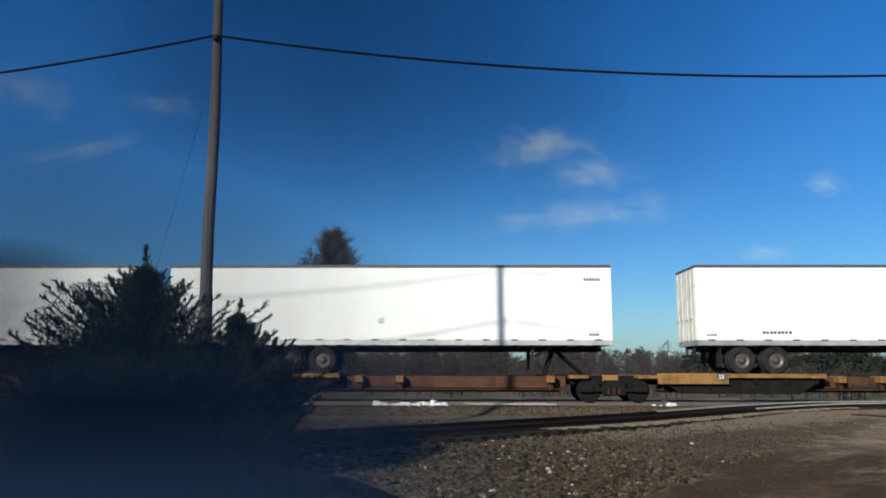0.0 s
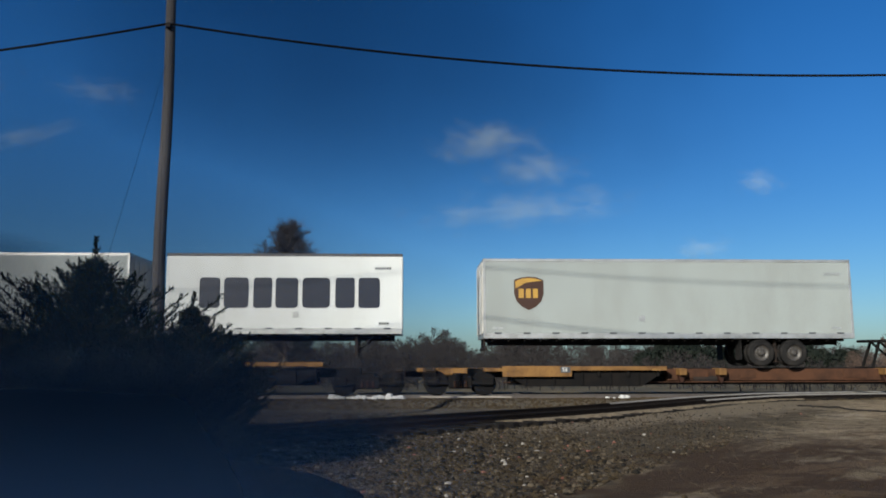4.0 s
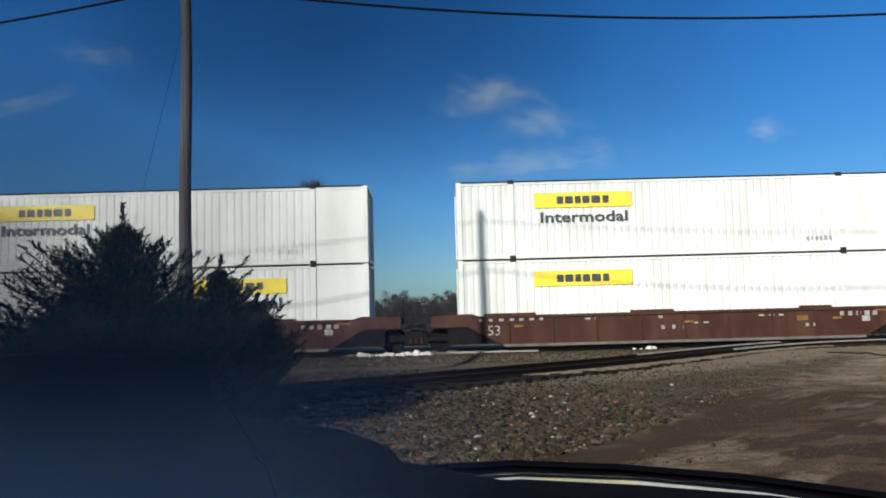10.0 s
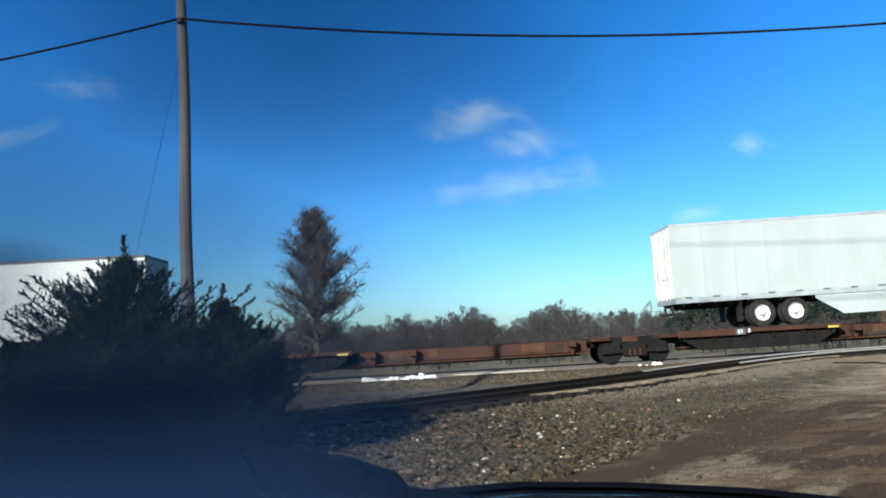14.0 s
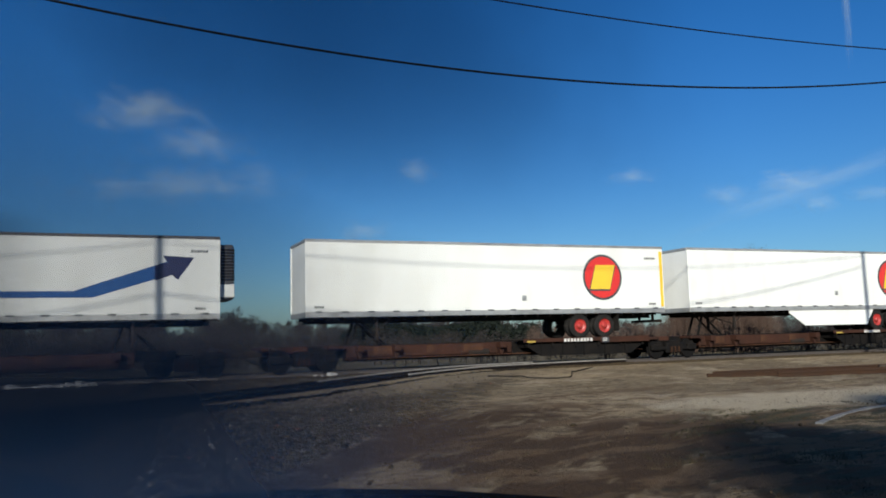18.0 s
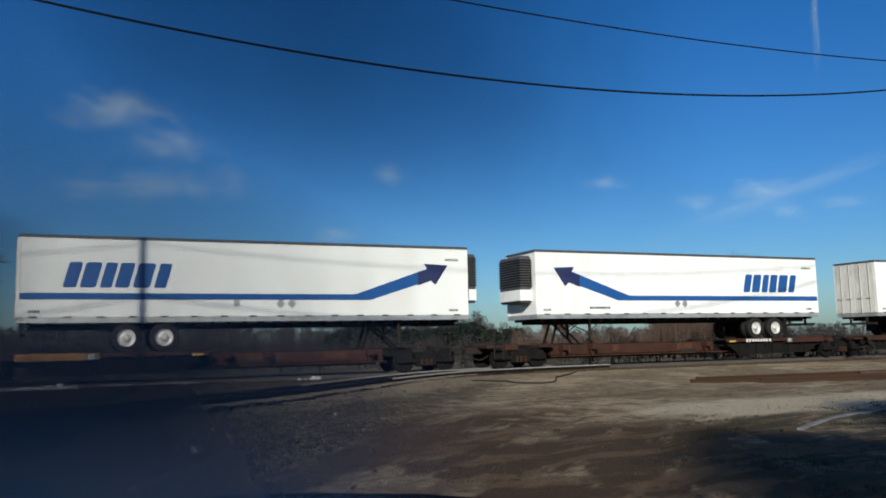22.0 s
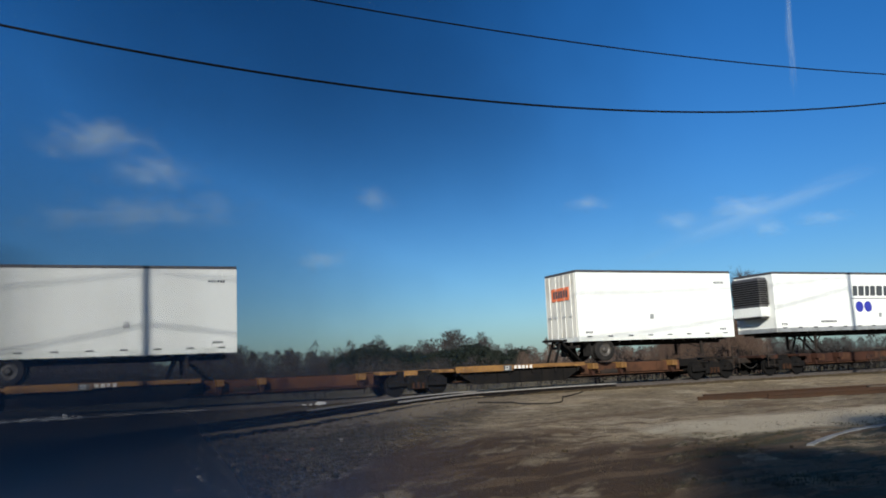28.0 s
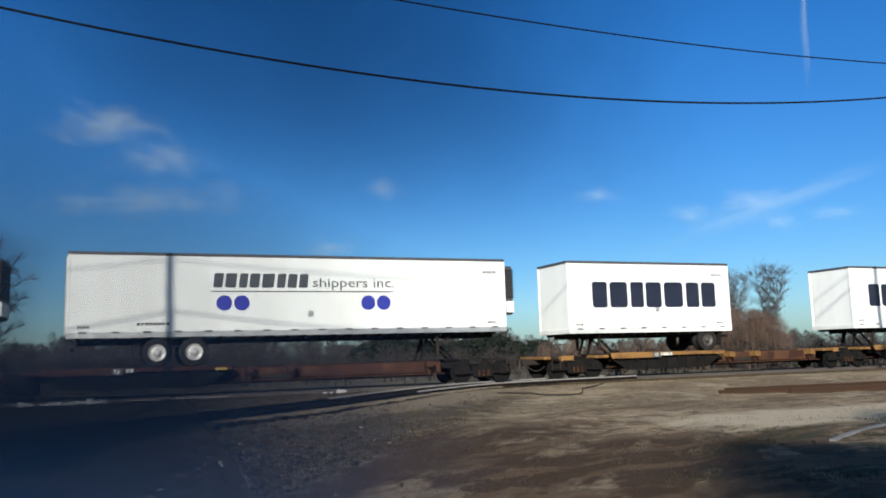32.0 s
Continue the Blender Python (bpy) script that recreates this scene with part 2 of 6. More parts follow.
def box(bm, x0, x1, y0, y1, z0, z1, bevel=0.0):
    r = bmesh.ops.create_cube(bm, size=1, matrix=Matrix.Translation(((x0 + x1) / 2, (y0 + y1) / 2, (z0 + z1) / 2)) @ Matrix.Diagonal((x1 - x0, y1 - y0, z1 - z0, 1)))
    if bevel:
        es = {e for v in r["verts"] for e in v.link_edges}
        bmesh.ops.bevel(bm, geom=list(es), offset=bevel, segments=1, affect="EDGES")


def tube(bm, a, b, r0, r1=None, sides=8):
    a, b = Vector(a), Vector(b)
    d = b - a
    m = Matrix.Translation((a + b) / 2) @ d.to_track_quat("Z", "Y").to_matrix().to_4x4()
    bmesh.ops.create_cone(bm, cap_ends=True, segments=sides, radius1=r0, radius2=r0 if r1 is None else r1, depth=d.length, matrix=m)


def flat(bm, pts, y, thick=0.006):
    """A plate of outline pts (x, z), on the side y that faces -y."""
    front = [bm.verts.new((x, y, z)) for x, z in pts]
    back = [bm.verts.new((x, y + thick, z)) for x, z in pts]
    bm.faces.new(front)
    k = len(pts)
    for i in range(k):
        bm.faces.new((front[i], back[i], back[(i + 1) % k], front[(i + 1) % k]))


def thing(name, label, category, group="", kind=""):
    return tagged(new(name), label, category, group, kind)


def smooth(a, b, v):
    u = min(1.0, max(0.0, (v - a) / (b - a)))
    return u * u * (3 - 2 * u)

# ---- ground ----
TRACK_Y, RAILHEAD = 31.2, 0.42
SPUR = [(-30, -3.0), (-14, 9.2), (-8, 13.8), (-3.4, 17.4), (0, 20.2), (5, 24.4), (10, 27.9), (15, 30.0), (21, 31.0), (30, 31.2)]


def spur_line(step=0.25):
    """Points along the middle of the spur, evenly spaced, with their direction."""
    fine = []
    for i in range(len(SPUR) - 1):
        p = [Vector(SPUR[min(max(i + k, 0), len(SPUR) - 1)]) for k in (-1, 0, 1, 2)]
        for j in range(40):
            u = j / 40
            fine.append(0.5 * (2 * p[1] + (p[2] - p[0]) * u + (2 * p[0] - 5 * p[1] + 4 * p[2] - p[3]) * u * u + (3 * p[1] - p[0] - 3 * p[2] + p[3]) * u ** 3))
    out, left = [], 0.0
    for a, b in zip(fine, fine[1:]):
        d = (b - a).length
        while left < d:
            out.append((a.lerp(b, left / d), (b - a).normalized()))
            left += step
        left -= d
    return out


SPUR_PTS = spur_line()
SPUR_XY = np.array([(p.x, p.y) for p, _ in SPUR_PTS])


def spur_distance(x, y):
    return float(np.sqrt(((SPUR_XY - (x, y)) ** 2).sum(1).min()))


def rise(x, y):
    """Height of the open ground without the ballast bed."""
    return 0.27 * smooth(19, 28, y) * smooth(2, 13, x)


def height(x, y):
    g = rise(x, y)
    bed = 0.27 * min(smooth(28.3, 29.7, y), 1 - smooth(32.7, 34.2, y))
    g = max(g * (1 - smooth(33.5, 36, y)), bed)
    rough = 0.040 * noise.noise((x * 0.5, y * 0.5, 3)) + 0.030 * noise.noise((x * 1.6, y * 1.6, 7)) + 0.006 * noise.noise((x * 6, y * 6, 1))
    # wheel ruts of the dirt drive
    rut = 0.0
    for off in (0.0, 1.9):
        v = (x - 6.5 - off) * 0.80 - (y - 11.0) * 0.60
        rut -= 0.05 * math.exp(-(v / 0.35) ** 2) * smooth(22, 17, y) * smooth(0.5, 3, x)
    return g + rough * (1 if y < 28 else 0.4) + rut


def ground():
    xs = np.concatenate([np.linspace(-900, -60, 15), np.linspace(-55, -16, 14), np.arange(-15, 45, 0.3), np.linspace(46, 90, 16), np.linspace(110, 900, 14)])
    ys = np.concatenate([np.linspace(-300, -20, 8), np.linspace(-16, 2, 10), np.arange(2.5, 36, 0.3), np.linspace(37, 90, 16), np.linspace(110, 1500, 14)])
    verts = [(x, y, height(x, y)) for y in ys for x in xs]
    k = len(xs)
    faces = [(j * k + i, j * k + i + 1, (j + 1) * k + i + 1, (j + 1) * k + i) for j in range(len(ys) - 1) for i in range(k - 1)]
    me = bpy.data.meshes.new("ground")
    me.from_pydata(verts, [], faces)
    me.polygons.foreach_set("use_smooth", [True] * len(faces))
    m = bpy.data.materials.new("dirt_and_gravel")
    m.use_nodes = True
    n, l = m.node_tree.nodes, m.node_tree.links
    b = n["Principled BSDF"]
    b.inputs["Roughness"].default_value, b.inputs["Specular IOR Level"].default_value = 0.95, 0.2
    geo = n.new("ShaderNodeNewGeometry")
    sep = n.new("ShaderNodeSeparateXYZ")
    l.new(geo.outputs["Position"], sep.inputs[0])

    def tex(scale, detail=6, rough=0.6, stretch=None):
        t = n.new("ShaderNodeTexNoise")
        t.inputs["Scale"].default_value, t.inputs["Detail"].default_value, t.inputs["Roughness"].default_value = scale, detail, rough
        if stretch:
            mp = n.new("ShaderNodeMapping")
            mp.vector_type = "TEXTURE"
            mp.inputs["Rotation"].default_value = (0, 0, stretch[0])
            mp.inputs["Scale"].default_value = (stretch[1], stretch[2], 1)
            l.new(geo.outputs["Position"], mp.inputs["Vector"])
            l.new(mp.outputs[0], t.inputs["Vector"])
        else:
            l.new(geo.outputs["Position"], t.inputs["Vector"])
        return t.outputs[0]

    def rng(v, a, b_, c=0.0, d=1.0):
        r = n.new("ShaderNodeMapRange")
        r.interpolation_type = "SMOOTHSTEP"
        for key, value in (("From Min", a), ("From Max", b_), ("To Min", c), ("To Max", d)):
            r.inputs[key].default_value = value
        l.new(v, r.inputs["Value"])
        return r.outputs[0]

    def calc(op, a, b_):
        q = n.new("ShaderNodeMath")
        q.operation = op
        for s, v in zip(q.inputs, (a, b_)):
            if isinstance(v, (int, float)):
                s.default_value = v
            else:
                l.new(v, s)
        return q.outputs[0]

    def mix(f, a, b_):
        q = n.new("ShaderNodeMix")
        q.data_type = "RGBA"
        l.new(f, q.inputs[0])
        for s, v in ((q.inputs[6], a), (q.inputs[7], b_)):
            if isinstance(v, tuple):
                s.default_value = (*v, 1)
            else:
                l.new(v, s)
        return q.outputs[2]

    X, Y = sep.outputs[0], sep.outputs[1]
    broad, mid, fine, pebble = tex(0.22), tex(1.3), tex(9, 8, 0.7), tex(38, 3)
    base = mix(rng(broad, 0.38, 0.62), (0.300, 0.226, 0.132), (0.178, 0.131, 0.074))
    base = mix(rng(fine, 0.52, 0.72), base, (0.385, 0.298, 0.178))
    base = mix(rng(fine, 0.46, 0.30), base, (0.070, 0.055, 0.038))
    base = mix(rng(tex(2.6, 8, 0.7), 0.50, 0.36, 0.0, 0.75), base, (0.100, 0.072, 0.043))
    base = mix(rng(tex(0.55, 6, 0.65), 0.52, 0.66, 0.0, 0.7), base, (0.38, 0.31, 0.205))
    clump = calc("MULTIPLY", rng(tex(1.9, 8, 0.72, (radians(12), 2.0, 0.75)), 0.53, 0.60, 0.0, 0.8), rng(Y, 28.0, 25.0))
    base = mix(clump, base, (0.092, 0.064, 0.036))
    base = mix(rng(tex(5.5, 6, 0.7), 0.58, 0.66, 0.0, 0.7), base, (0.44, 0.345, 0.215))
    # coarse dark gravel between the spur and the drive
    run = calc("SUBTRACT", calc("MULTIPLY", calc("SUBTRACT", X, 6.5), 0.80), calc("MULTIPLY", calc("SUBTRACT", Y, 11.0), 0.60))
    bank = calc("MULTIPLY", rng(calc("ADD", run, rng(mid, 0.2, 0.8, -1.2, 1.2)), -2.4, -4.2), rng(Y, 29.0, 25.0))
    base = mix(calc("MULTIPLY", bank, rng(fine, 0.25, 0.62, 1.0, 0.72)), base, (0.044, 0.033, 0.018))
    # the drive: dark, damp, rutted soil that runs away to the right
    wob = calc("ADD", run, rng(mid, 0.2, 0.8, -1.3, 1.3))
    drive = calc("MULTIPLY", rng(wob, -4.4, -3.2), rng(wob, 6.0, 3.4))
    drive = calc("MULTIPLY", drive, calc("MAXIMUM", rng(Y, 14.6, 12.2), calc("MULTIPLY", rng(calc("ADD", Y, rng(mid, 0.2, 0.8, -1.0, 1.0)), 18.6, 15.2), rng(wob, 0.6, -1.4))))
    streak = tex(0.9, 7, 0.62, (radians(50), 3.2, 0.9))
    drive = calc("MULTIPLY", drive, rng(streak, 0.40, 0.49, 0.30, 1.0))
    base = mix(drive, base, (0.056, 0.031, 0.0125))
    # ballast under the main line, with the wagons' shade darkened into its colour
    base = mix(calc("MULTIPLY", rng(Y, 29.5, 30.1), rng(Y, 34.0, 33.0)), base, (0.045, 0.037, 0.030))
    # rank grass beyond the drive, with dappled tree shade painted as dark blotches
    patch = calc("MULTIPLY", rng(calc("ADD", run, rng(mid, 0.2, 0.8, -1.5, 1.5)), 1.6, 3.4), rng(Y, 15.6, 14.0))
    blot = tex(1.1, 8, 0.72, (radians(5), 1.8, 0.67))
    base = mix(calc("MULTIPLY", patch, rng(blot, 0.47, 0.52, 0.0, 0.88)), base, (0.035, 0.037, 0.020))
    # trodden brown soil on the yard, and a tongue of fresh pale gravel
    soil = calc("MULTIPLY", rng(tex(0.8, 7, 0.65, (radians(12), 2.4, 0.7)), 0.51, 0.56, 0.0, 0.85), rng(Y, 24.0, 18.0))
    base = mix(calc("MULTIPLY", soil, rng(run, -3.0, -1.0)), base, (0.115, 0.072, 0.036))
    tongue = calc("MULTIPLY", rng(calc("ADD", X, rng(mid, 0.2, 0.8, -0.8, 0.8)), 10.4, 12.2), calc("MULTIPLY", rng(Y, 12.2, 13.0), rng(calc("ADD", Y, rng(mid, 0.2, 0.8, -0.5, 0.5)), 16.6, 15.4)))
    base = mix(calc("MULTIPLY", tongue, rng(fine, 0.30, 0.5, 0.55, 0.95)), base, (0.45, 0.375, 0.255))
    # near-black band along the spur, fading out towards the main line
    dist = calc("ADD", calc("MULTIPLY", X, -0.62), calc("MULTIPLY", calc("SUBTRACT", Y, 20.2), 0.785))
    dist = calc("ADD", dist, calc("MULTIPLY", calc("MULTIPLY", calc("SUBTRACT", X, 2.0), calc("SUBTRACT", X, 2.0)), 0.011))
    spur_band = calc("MULTIPLY", rng(calc("ADD", dist, rng(mid, 0.2, 0.8, -0.18, 0.18)), -0.94, -0.80), rng(dist, 1.7, 1.2))
    spur_band = calc("MULTIPLY", spur_band, rng(X, 16.0, 7.0))
    base = mix(spur_band, base, (0.008, 0.007, 0.0065))
    berm = calc("MULTIPLY", rng(calc("ADD", dist, rng(mid, 0.2, 0.8, -0.5, 0.5)), -3.6, -2.4), rng(dist, -0.85, -1.0))
    berm = calc("MULTIPLY", calc("MULTIPLY", berm, rng(X, 0.0, 4.0)), rng(X, 16.0, 11.0))
    base = mix(calc("MULTIPLY", berm, rng(fine, 0.30, 0.55, 0.45, 0.9)), base, (0.215, 0.168, 0.108))
    # grey ballast spill between the spur and the main line
    spill = calc("MULTIPLY", rng(dist, 1.0, 1.5), rng(Y, 34.0, 31.0))
    spill = calc("MULTIPLY", spill, rng(X, 14.0, 8.0))
    base = mix(calc("MULTIPLY", spill, 0.85), base, mix(rng(fine, 0.35, 0.65), (0.055, 0.048, 0.038), (0.105, 0.092, 0.072)))
    # dry grass beyond the line
    far = rng(Y, 34.0, 37.0)
    base = mix(far, base, mix(rng(broad, 0.4, 0.6), (0.16, 0.125, 0.07), (0.10, 0.085, 0.05)))
    l.new(base, b.inputs["Base Color"])
    bp = n.new("ShaderNodeBump")
    bp.inputs["Strength"].default_value, bp.inputs["Distance"].default_value = 1.0, 0.07
    l.new(calc("ADD", calc("ADD", fine, calc("MULTIPLY", tex(3.2, 5, 0.6), 1.2)), calc("MULTIPLY", pebble, 0.4)), bp.inputs["Height"])
    l.new(bp.outputs[0], b.inputs["Normal"])
    me.materials.append(m)
    tagged(new("ground", me), "brown dirt and gravel yard with dark ruts", "ground", kind="structure")


ground()


# ---- railway ----
def sweep(bm, line, profile):
    """A profile (across, up) drawn along line [(place, across)]."""
    rings = [[bm.verts.new(p + side * u + Vector((0, 0, v))) for u, v in profile] for p, side in line]
    k = len(profile)
    for a, b in zip(rings, rings[1:]):
        for i in range(k):
            bm.faces.new((a[i], a[(i + 1) % k], b[(i + 1) % k], b[i]))
    bm.faces.new(rings[0])
    bm.faces.new(rings[-1][::-1])


RAIL = [(-0.07, 0), (0.07, 0), (0.07, 0.015), (0.012, 0.035), (0.012, 0.11), (0.035, 0.12), (0.035, 0.155), (0.028, 0.16), (-0.028, 0.16), (-0.035, 0.155), (-0.035, 0.12), (-0.012, 0.11), (-0.012, 0.035), (-0.07, 0.015)]


def main_line():
    t = thing("railway_track", "straight main railway track on grey ballast", "railway track", kind="structure")
    for y in (-0.7525, 0.7525):
        line = [(Vector((x, TRACK_Y + y, RAILHEAD - 0.16)), Vector((0, 1, 0))) for x in (-400, 0, 400)]
        put("rail", shaped(("rail", y), lambda bm: sweep(bm, line, RAIL)), M["railtop"], t)
    me = shaped("tie", lambda bm: box(bm, -0.115, 0.115, -1.3, 1.3, -0.15, 0.0, 0.012))
    for i in range(150):
        put("tie", me, M["tie"], t, (-24 + i * 0.53, TRACK_Y + random.uniform(-0.04, 0.04), RAILHEAD - 0.158), (0, 0, random.uniform(-1, 1)))


def spur():
    t = thing("spur_track", "old spur track with dark ties and rusty rails", "railway track", kind="structure")
    pts = [(p, d) for p, d in SPUR_PTS if -14 < p.x < 21.5]

    def lift(p):
        return 0.10 + 0.20 * smooth(4, 14, p.x)
    for off in (-0.7525, 0.7525):
        line = []
        for p, d in pts[::2]:
            side = Vector((-d.y, d.x, 0))
            line.append((Vector((p.x, p.y, lift(p))) + side * off, side))
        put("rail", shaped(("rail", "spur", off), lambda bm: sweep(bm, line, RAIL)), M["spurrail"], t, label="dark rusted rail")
        # pale strip paints the sunlit glint on part of the worn rail head
        head = [(p, s) for p, s in line if p.x > (6.0 if off > 0 else 9.5)]
        put("rail_head", shaped(("rail_head", off), lambda bm: sweep(bm, head, [(-0.037, 0.118), (0.037, 0.118), (0.037, 0.163), (-0.037, 0.163)])), M["spurhead"], t, label="worn rail head with its glint painted pale")
    me = shaped("spur_tie", lambda bm: box(bm, -0.115, 0.115, -1.52, 1.3, -0.16, 0.0, 0.015))
    for p, d in SPUR_PTS[::2]:
        if -13 < p.x < 16:
            a = math.degrees(math.atan2(d.y, d.x))
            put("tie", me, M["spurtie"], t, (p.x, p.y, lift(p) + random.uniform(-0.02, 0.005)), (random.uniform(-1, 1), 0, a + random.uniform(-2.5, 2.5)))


def gravel_fill():
    """Pale gravel that fills the spur between its rails where it nears the main line."""
    line = []
    for p, d in SPUR_PTS:
        if 4.6 < p.x < 15:
            line.append((Vector((p.x, p.y, 0.105 + 0.20 * smooth(4, 14, p.x))), Vector((-d.y, d.x, 0))))
    rr = random.Random(31)
    bm = bmesh.new()
    rows = []
    for i, (p, side) in enumerate(line):
        w = 0.58 * smooth(0, 8, i) * smooth(0, 8, len(line) - 1 - i) * rr.uniform(0.8, 1.05)
        rows.append([bm.verts.new(p + side * (w * k / 2) + Vector((0, 0, (0.035 if abs(k) < 2 else -0.05) + rr.uniform(-0.012, 0.012)))) for k in (-2, -1, 0, 1, 2)])
    for a, b in zip(rows, rows[1:]):
        for k in range(4):
            bm.faces.new((a[k], b[k], b[k + 1], a[k + 1]))
    me = bpy.data.meshes.new("gravel_fill")
    bm.to_mesh(me)
    bm.free()
    me.materials.append(M["greystone"])
    tagged(new("gravel_fill", me), "pale gravel heaped between the spur rails", "gravel", kind="stuff")


def gravel_shoulder():
    """Gravel spread over the ties outside the near spur rail; only the tie ends show."""
    rr = random.Random(37)
    line = [(Vector((p.x, p.y, 0.10 + 0.20 * smooth(4, 14, p.x))), Vector((-d.y, d.x, 0))) for p, d in SPUR_PTS if 1.5 < p.x < 13.5]
    verts, faces = [], []
    for i, (p, side) in enumerate(line):
        w = 0.42 * smooth(0, 10, i) * rr.uniform(0.85, 1.12)
        for k in range(5):
            verts.append(p - side * (0.84 + w * k / 4) + Vector((0, 0, (0.03 if k < 4 else -0.04) + rr.uniform(-0.012, 0.014))))
        if i:
            faces += [(5 * i - 5 + k, 5 * i + k, 5 * i + k + 1, 5 * i - 4 + k) for k in range(4)]
    me = bpy.data.meshes.new("gravel_shoulder")
    me.from_pydata(verts, [], faces)
    me.materials.append(M["shoulder"])
    tagged(new("gravel_shoulder", me), "pale gravel spread over spur ties", "gravel", kind="stuff")


main_line()
spur()
gravel_fill()
gravel_shoulder()


# ---- poles and cables ----
POLES = [(-39.5, 17.7), (-5.50, 17.69), (28.7, 17.7)]
TOP, LOW = 11.25, 9.16


def utility_pole(x, y):
    p = thing("utility_pole", "tall weathered brown wooden utility pole", "utility pole", "roadside poles")
    p.matrix_basis = pose(x, y, height(x, y) - 0.05)

    def trunk(bm):
        k = 12
        for i in range(k):
            a, b = i / k, (i + 1) / k
            tube(bm, (0.02 * math.sin(i), 0, TOP * a), (0.02 * math.sin(i + 1), 0, TOP * b), 0.152 - 0.050 * a, 0.152 - 0.050 * b, 14)
    put("trunk", shaped("trunk", trunk), M["wood"], p)
    put("insulator", shaped("insulator", lambda bm: (tube(bm, (0, 0, 0), (0, 0, 0.10), 0.05, 0.03, 10), tube(bm, (0, 0, 0.1), (0, 0, 0.16), 0.045, 0.04, 10))), M["darktrim"], p, (0, 0, TOP))
    put("clamp", shaped("clamp", lambda bm: (box(bm, -0.05, 0.05, -0.22, -0.10, -0.05, 0.05, 0.01), tube(bm, (0, -0.2, 0), (0, 0.2, 0), 0.012, None, 8))), M["steel"], p, (0, 0, LOW - 0.02))
    return p


for px, py in POLES:
    utility_pole(px, py)


def cable(a, b, sag, r, label, name="overhead_cable"):
    a, b = Vector(a), Vector(b)
    line = []
    for i in range(49):
        u = i / 48
        line.append((a.lerp(b, u) - Vector((0, 0, 4 * sag * u * (1 - u))), Vector((0, 1, 0))))
    ring = [(r * math.cos(k * math.pi / 3), r * math.sin(k * math.pi / 3)) for k in range(6)]
    bm = bmesh.new()
    sweep(bm, line, ring)
    me = bpy.data.meshes.new(name)
    bm.to_mesh(me)
    bm.free()
    me.materials.append(M["cable"])
    return tagged(new(name, me), label, "cable", "overhead cables")


(ax, ay), (bx, by), (cx, cy) = POLES
cable((bx, by - 0.16, LOW), (cx, cy - 0.16, 10.47), 1.63, 0.027, "thick black communication cable sagging between poles")
cable((ax, ay - 0.16, 9.3), (bx, by - 0.16, LOW), 1.80, 0.027, "thick black communication cable sagging between poles")
cable((bx, by, TOP - 0.35), (cx, cy, TOP - 0.35), 0.80, 0.019, "thin black power line between pole tops")
cable((ax, ay, TOP - 0.35), (bx, by, TOP - 0.35), 1.2, 0.019, "thin black power line between pole tops")
cable((bx, by, 8.6), (bx - 1.1, by - 2.2, 0.2), 0.0, 0.008, "thin steel guy wire from pole to ground", "guy_wire")

# ---- the train ----
# distance travelled by the train at each time
RUN = [(0, 0.03), (2, 34.30), (3.5, 60.02), (5.5, 94.20), (7, 119.86), (8.5, 145.64), (10, 171.46), (11.5, 197.34), (13.5, 231.92), (15.5, 266.61), (17, 292.69),
       (19, 327.55), (21, 362.48), (23, 397.47), (24.5, 423.73), (26.5, 458.82), (28, 485.18), (29.5, 511.58), (31, 538.02), (32, 555.66)]
MOVING = []
FLOOR, ROOF, DECK = 2.05, 5.02, 1.02
NEAR = -1.30


def on_train(ob, s, up=0.0, tilt=0.0):
    """Places a thing of the train, whose zero lies at s when the clip starts; tilt lifts its far end, in degrees."""
    ob.matrix_basis = pose(s, TRACK_Y, RAILHEAD + up, 0, -tilt)
    MOVING.append((ob, s, up, tilt))
    return ob


def words(text, size, mat, parent, x, z, y=NEAR - 0.012, bold=0.0, slant=0.0, width=None, name="lettering", turn=0):
    """Readable words on the near side, standing at x, z."""
    key = ("words", text, size, bold, slant, width)
    if key not in CACHE:
        cu = bpy.data.curves.new("lettering", "FONT")
        cu.body, cu.size, cu.offset, cu.shear, cu.extrude = text, size, bold, slant, 0.002
        cu.resolution_u = 2
        ob = bpy.data.objects.new("lettering", cu)
        me = bpy.data.meshes.new_from_object(ob)
        bpy.data.objects.remove(ob)
        me.transform(Matrix.Rotation(radians(90), 4, "X"))
        if width:
            xs = [v.co.x for v in me.vertices]
            me.transform(Matrix.Diagonal((width / (max(xs) - min(xs)), 1, 1, 1)))
        me.name = "lettering"
        CACHE[key] = me
    return put(name, CACHE[key], mat, parent, (x, y, z), (0, 0, turn))


def plates(parent, mat, shapes, name="decal", y=NEAR - 0.010, label=""):
    """Flat coloured shapes on the near side: one mesh."""
    bm = bmesh.new()
    for pts in shapes:
        flat(bm, pts, y)
    me = bpy.data.meshes.new(name)
    bm.to_mesh(me)
    bm.free()
    return put(name, me, mat, parent, label=label)


def bars(x, z, w, h, count, slant=0.0, gap=0.24, seed=1):
    """A row of plain solid shapes that stand for a large name."""
    out = []
    step = w / count
    rr = random.Random(seed)
    for i in range(count):
        a, b = x + i * step, x + (i + 1) * step - gap * step * rr.uniform(0.8, 1.4)
        out.append([(a, z), (b, z), (b + slant * h, z + h), (a + slant * h, z + h)])
    return out


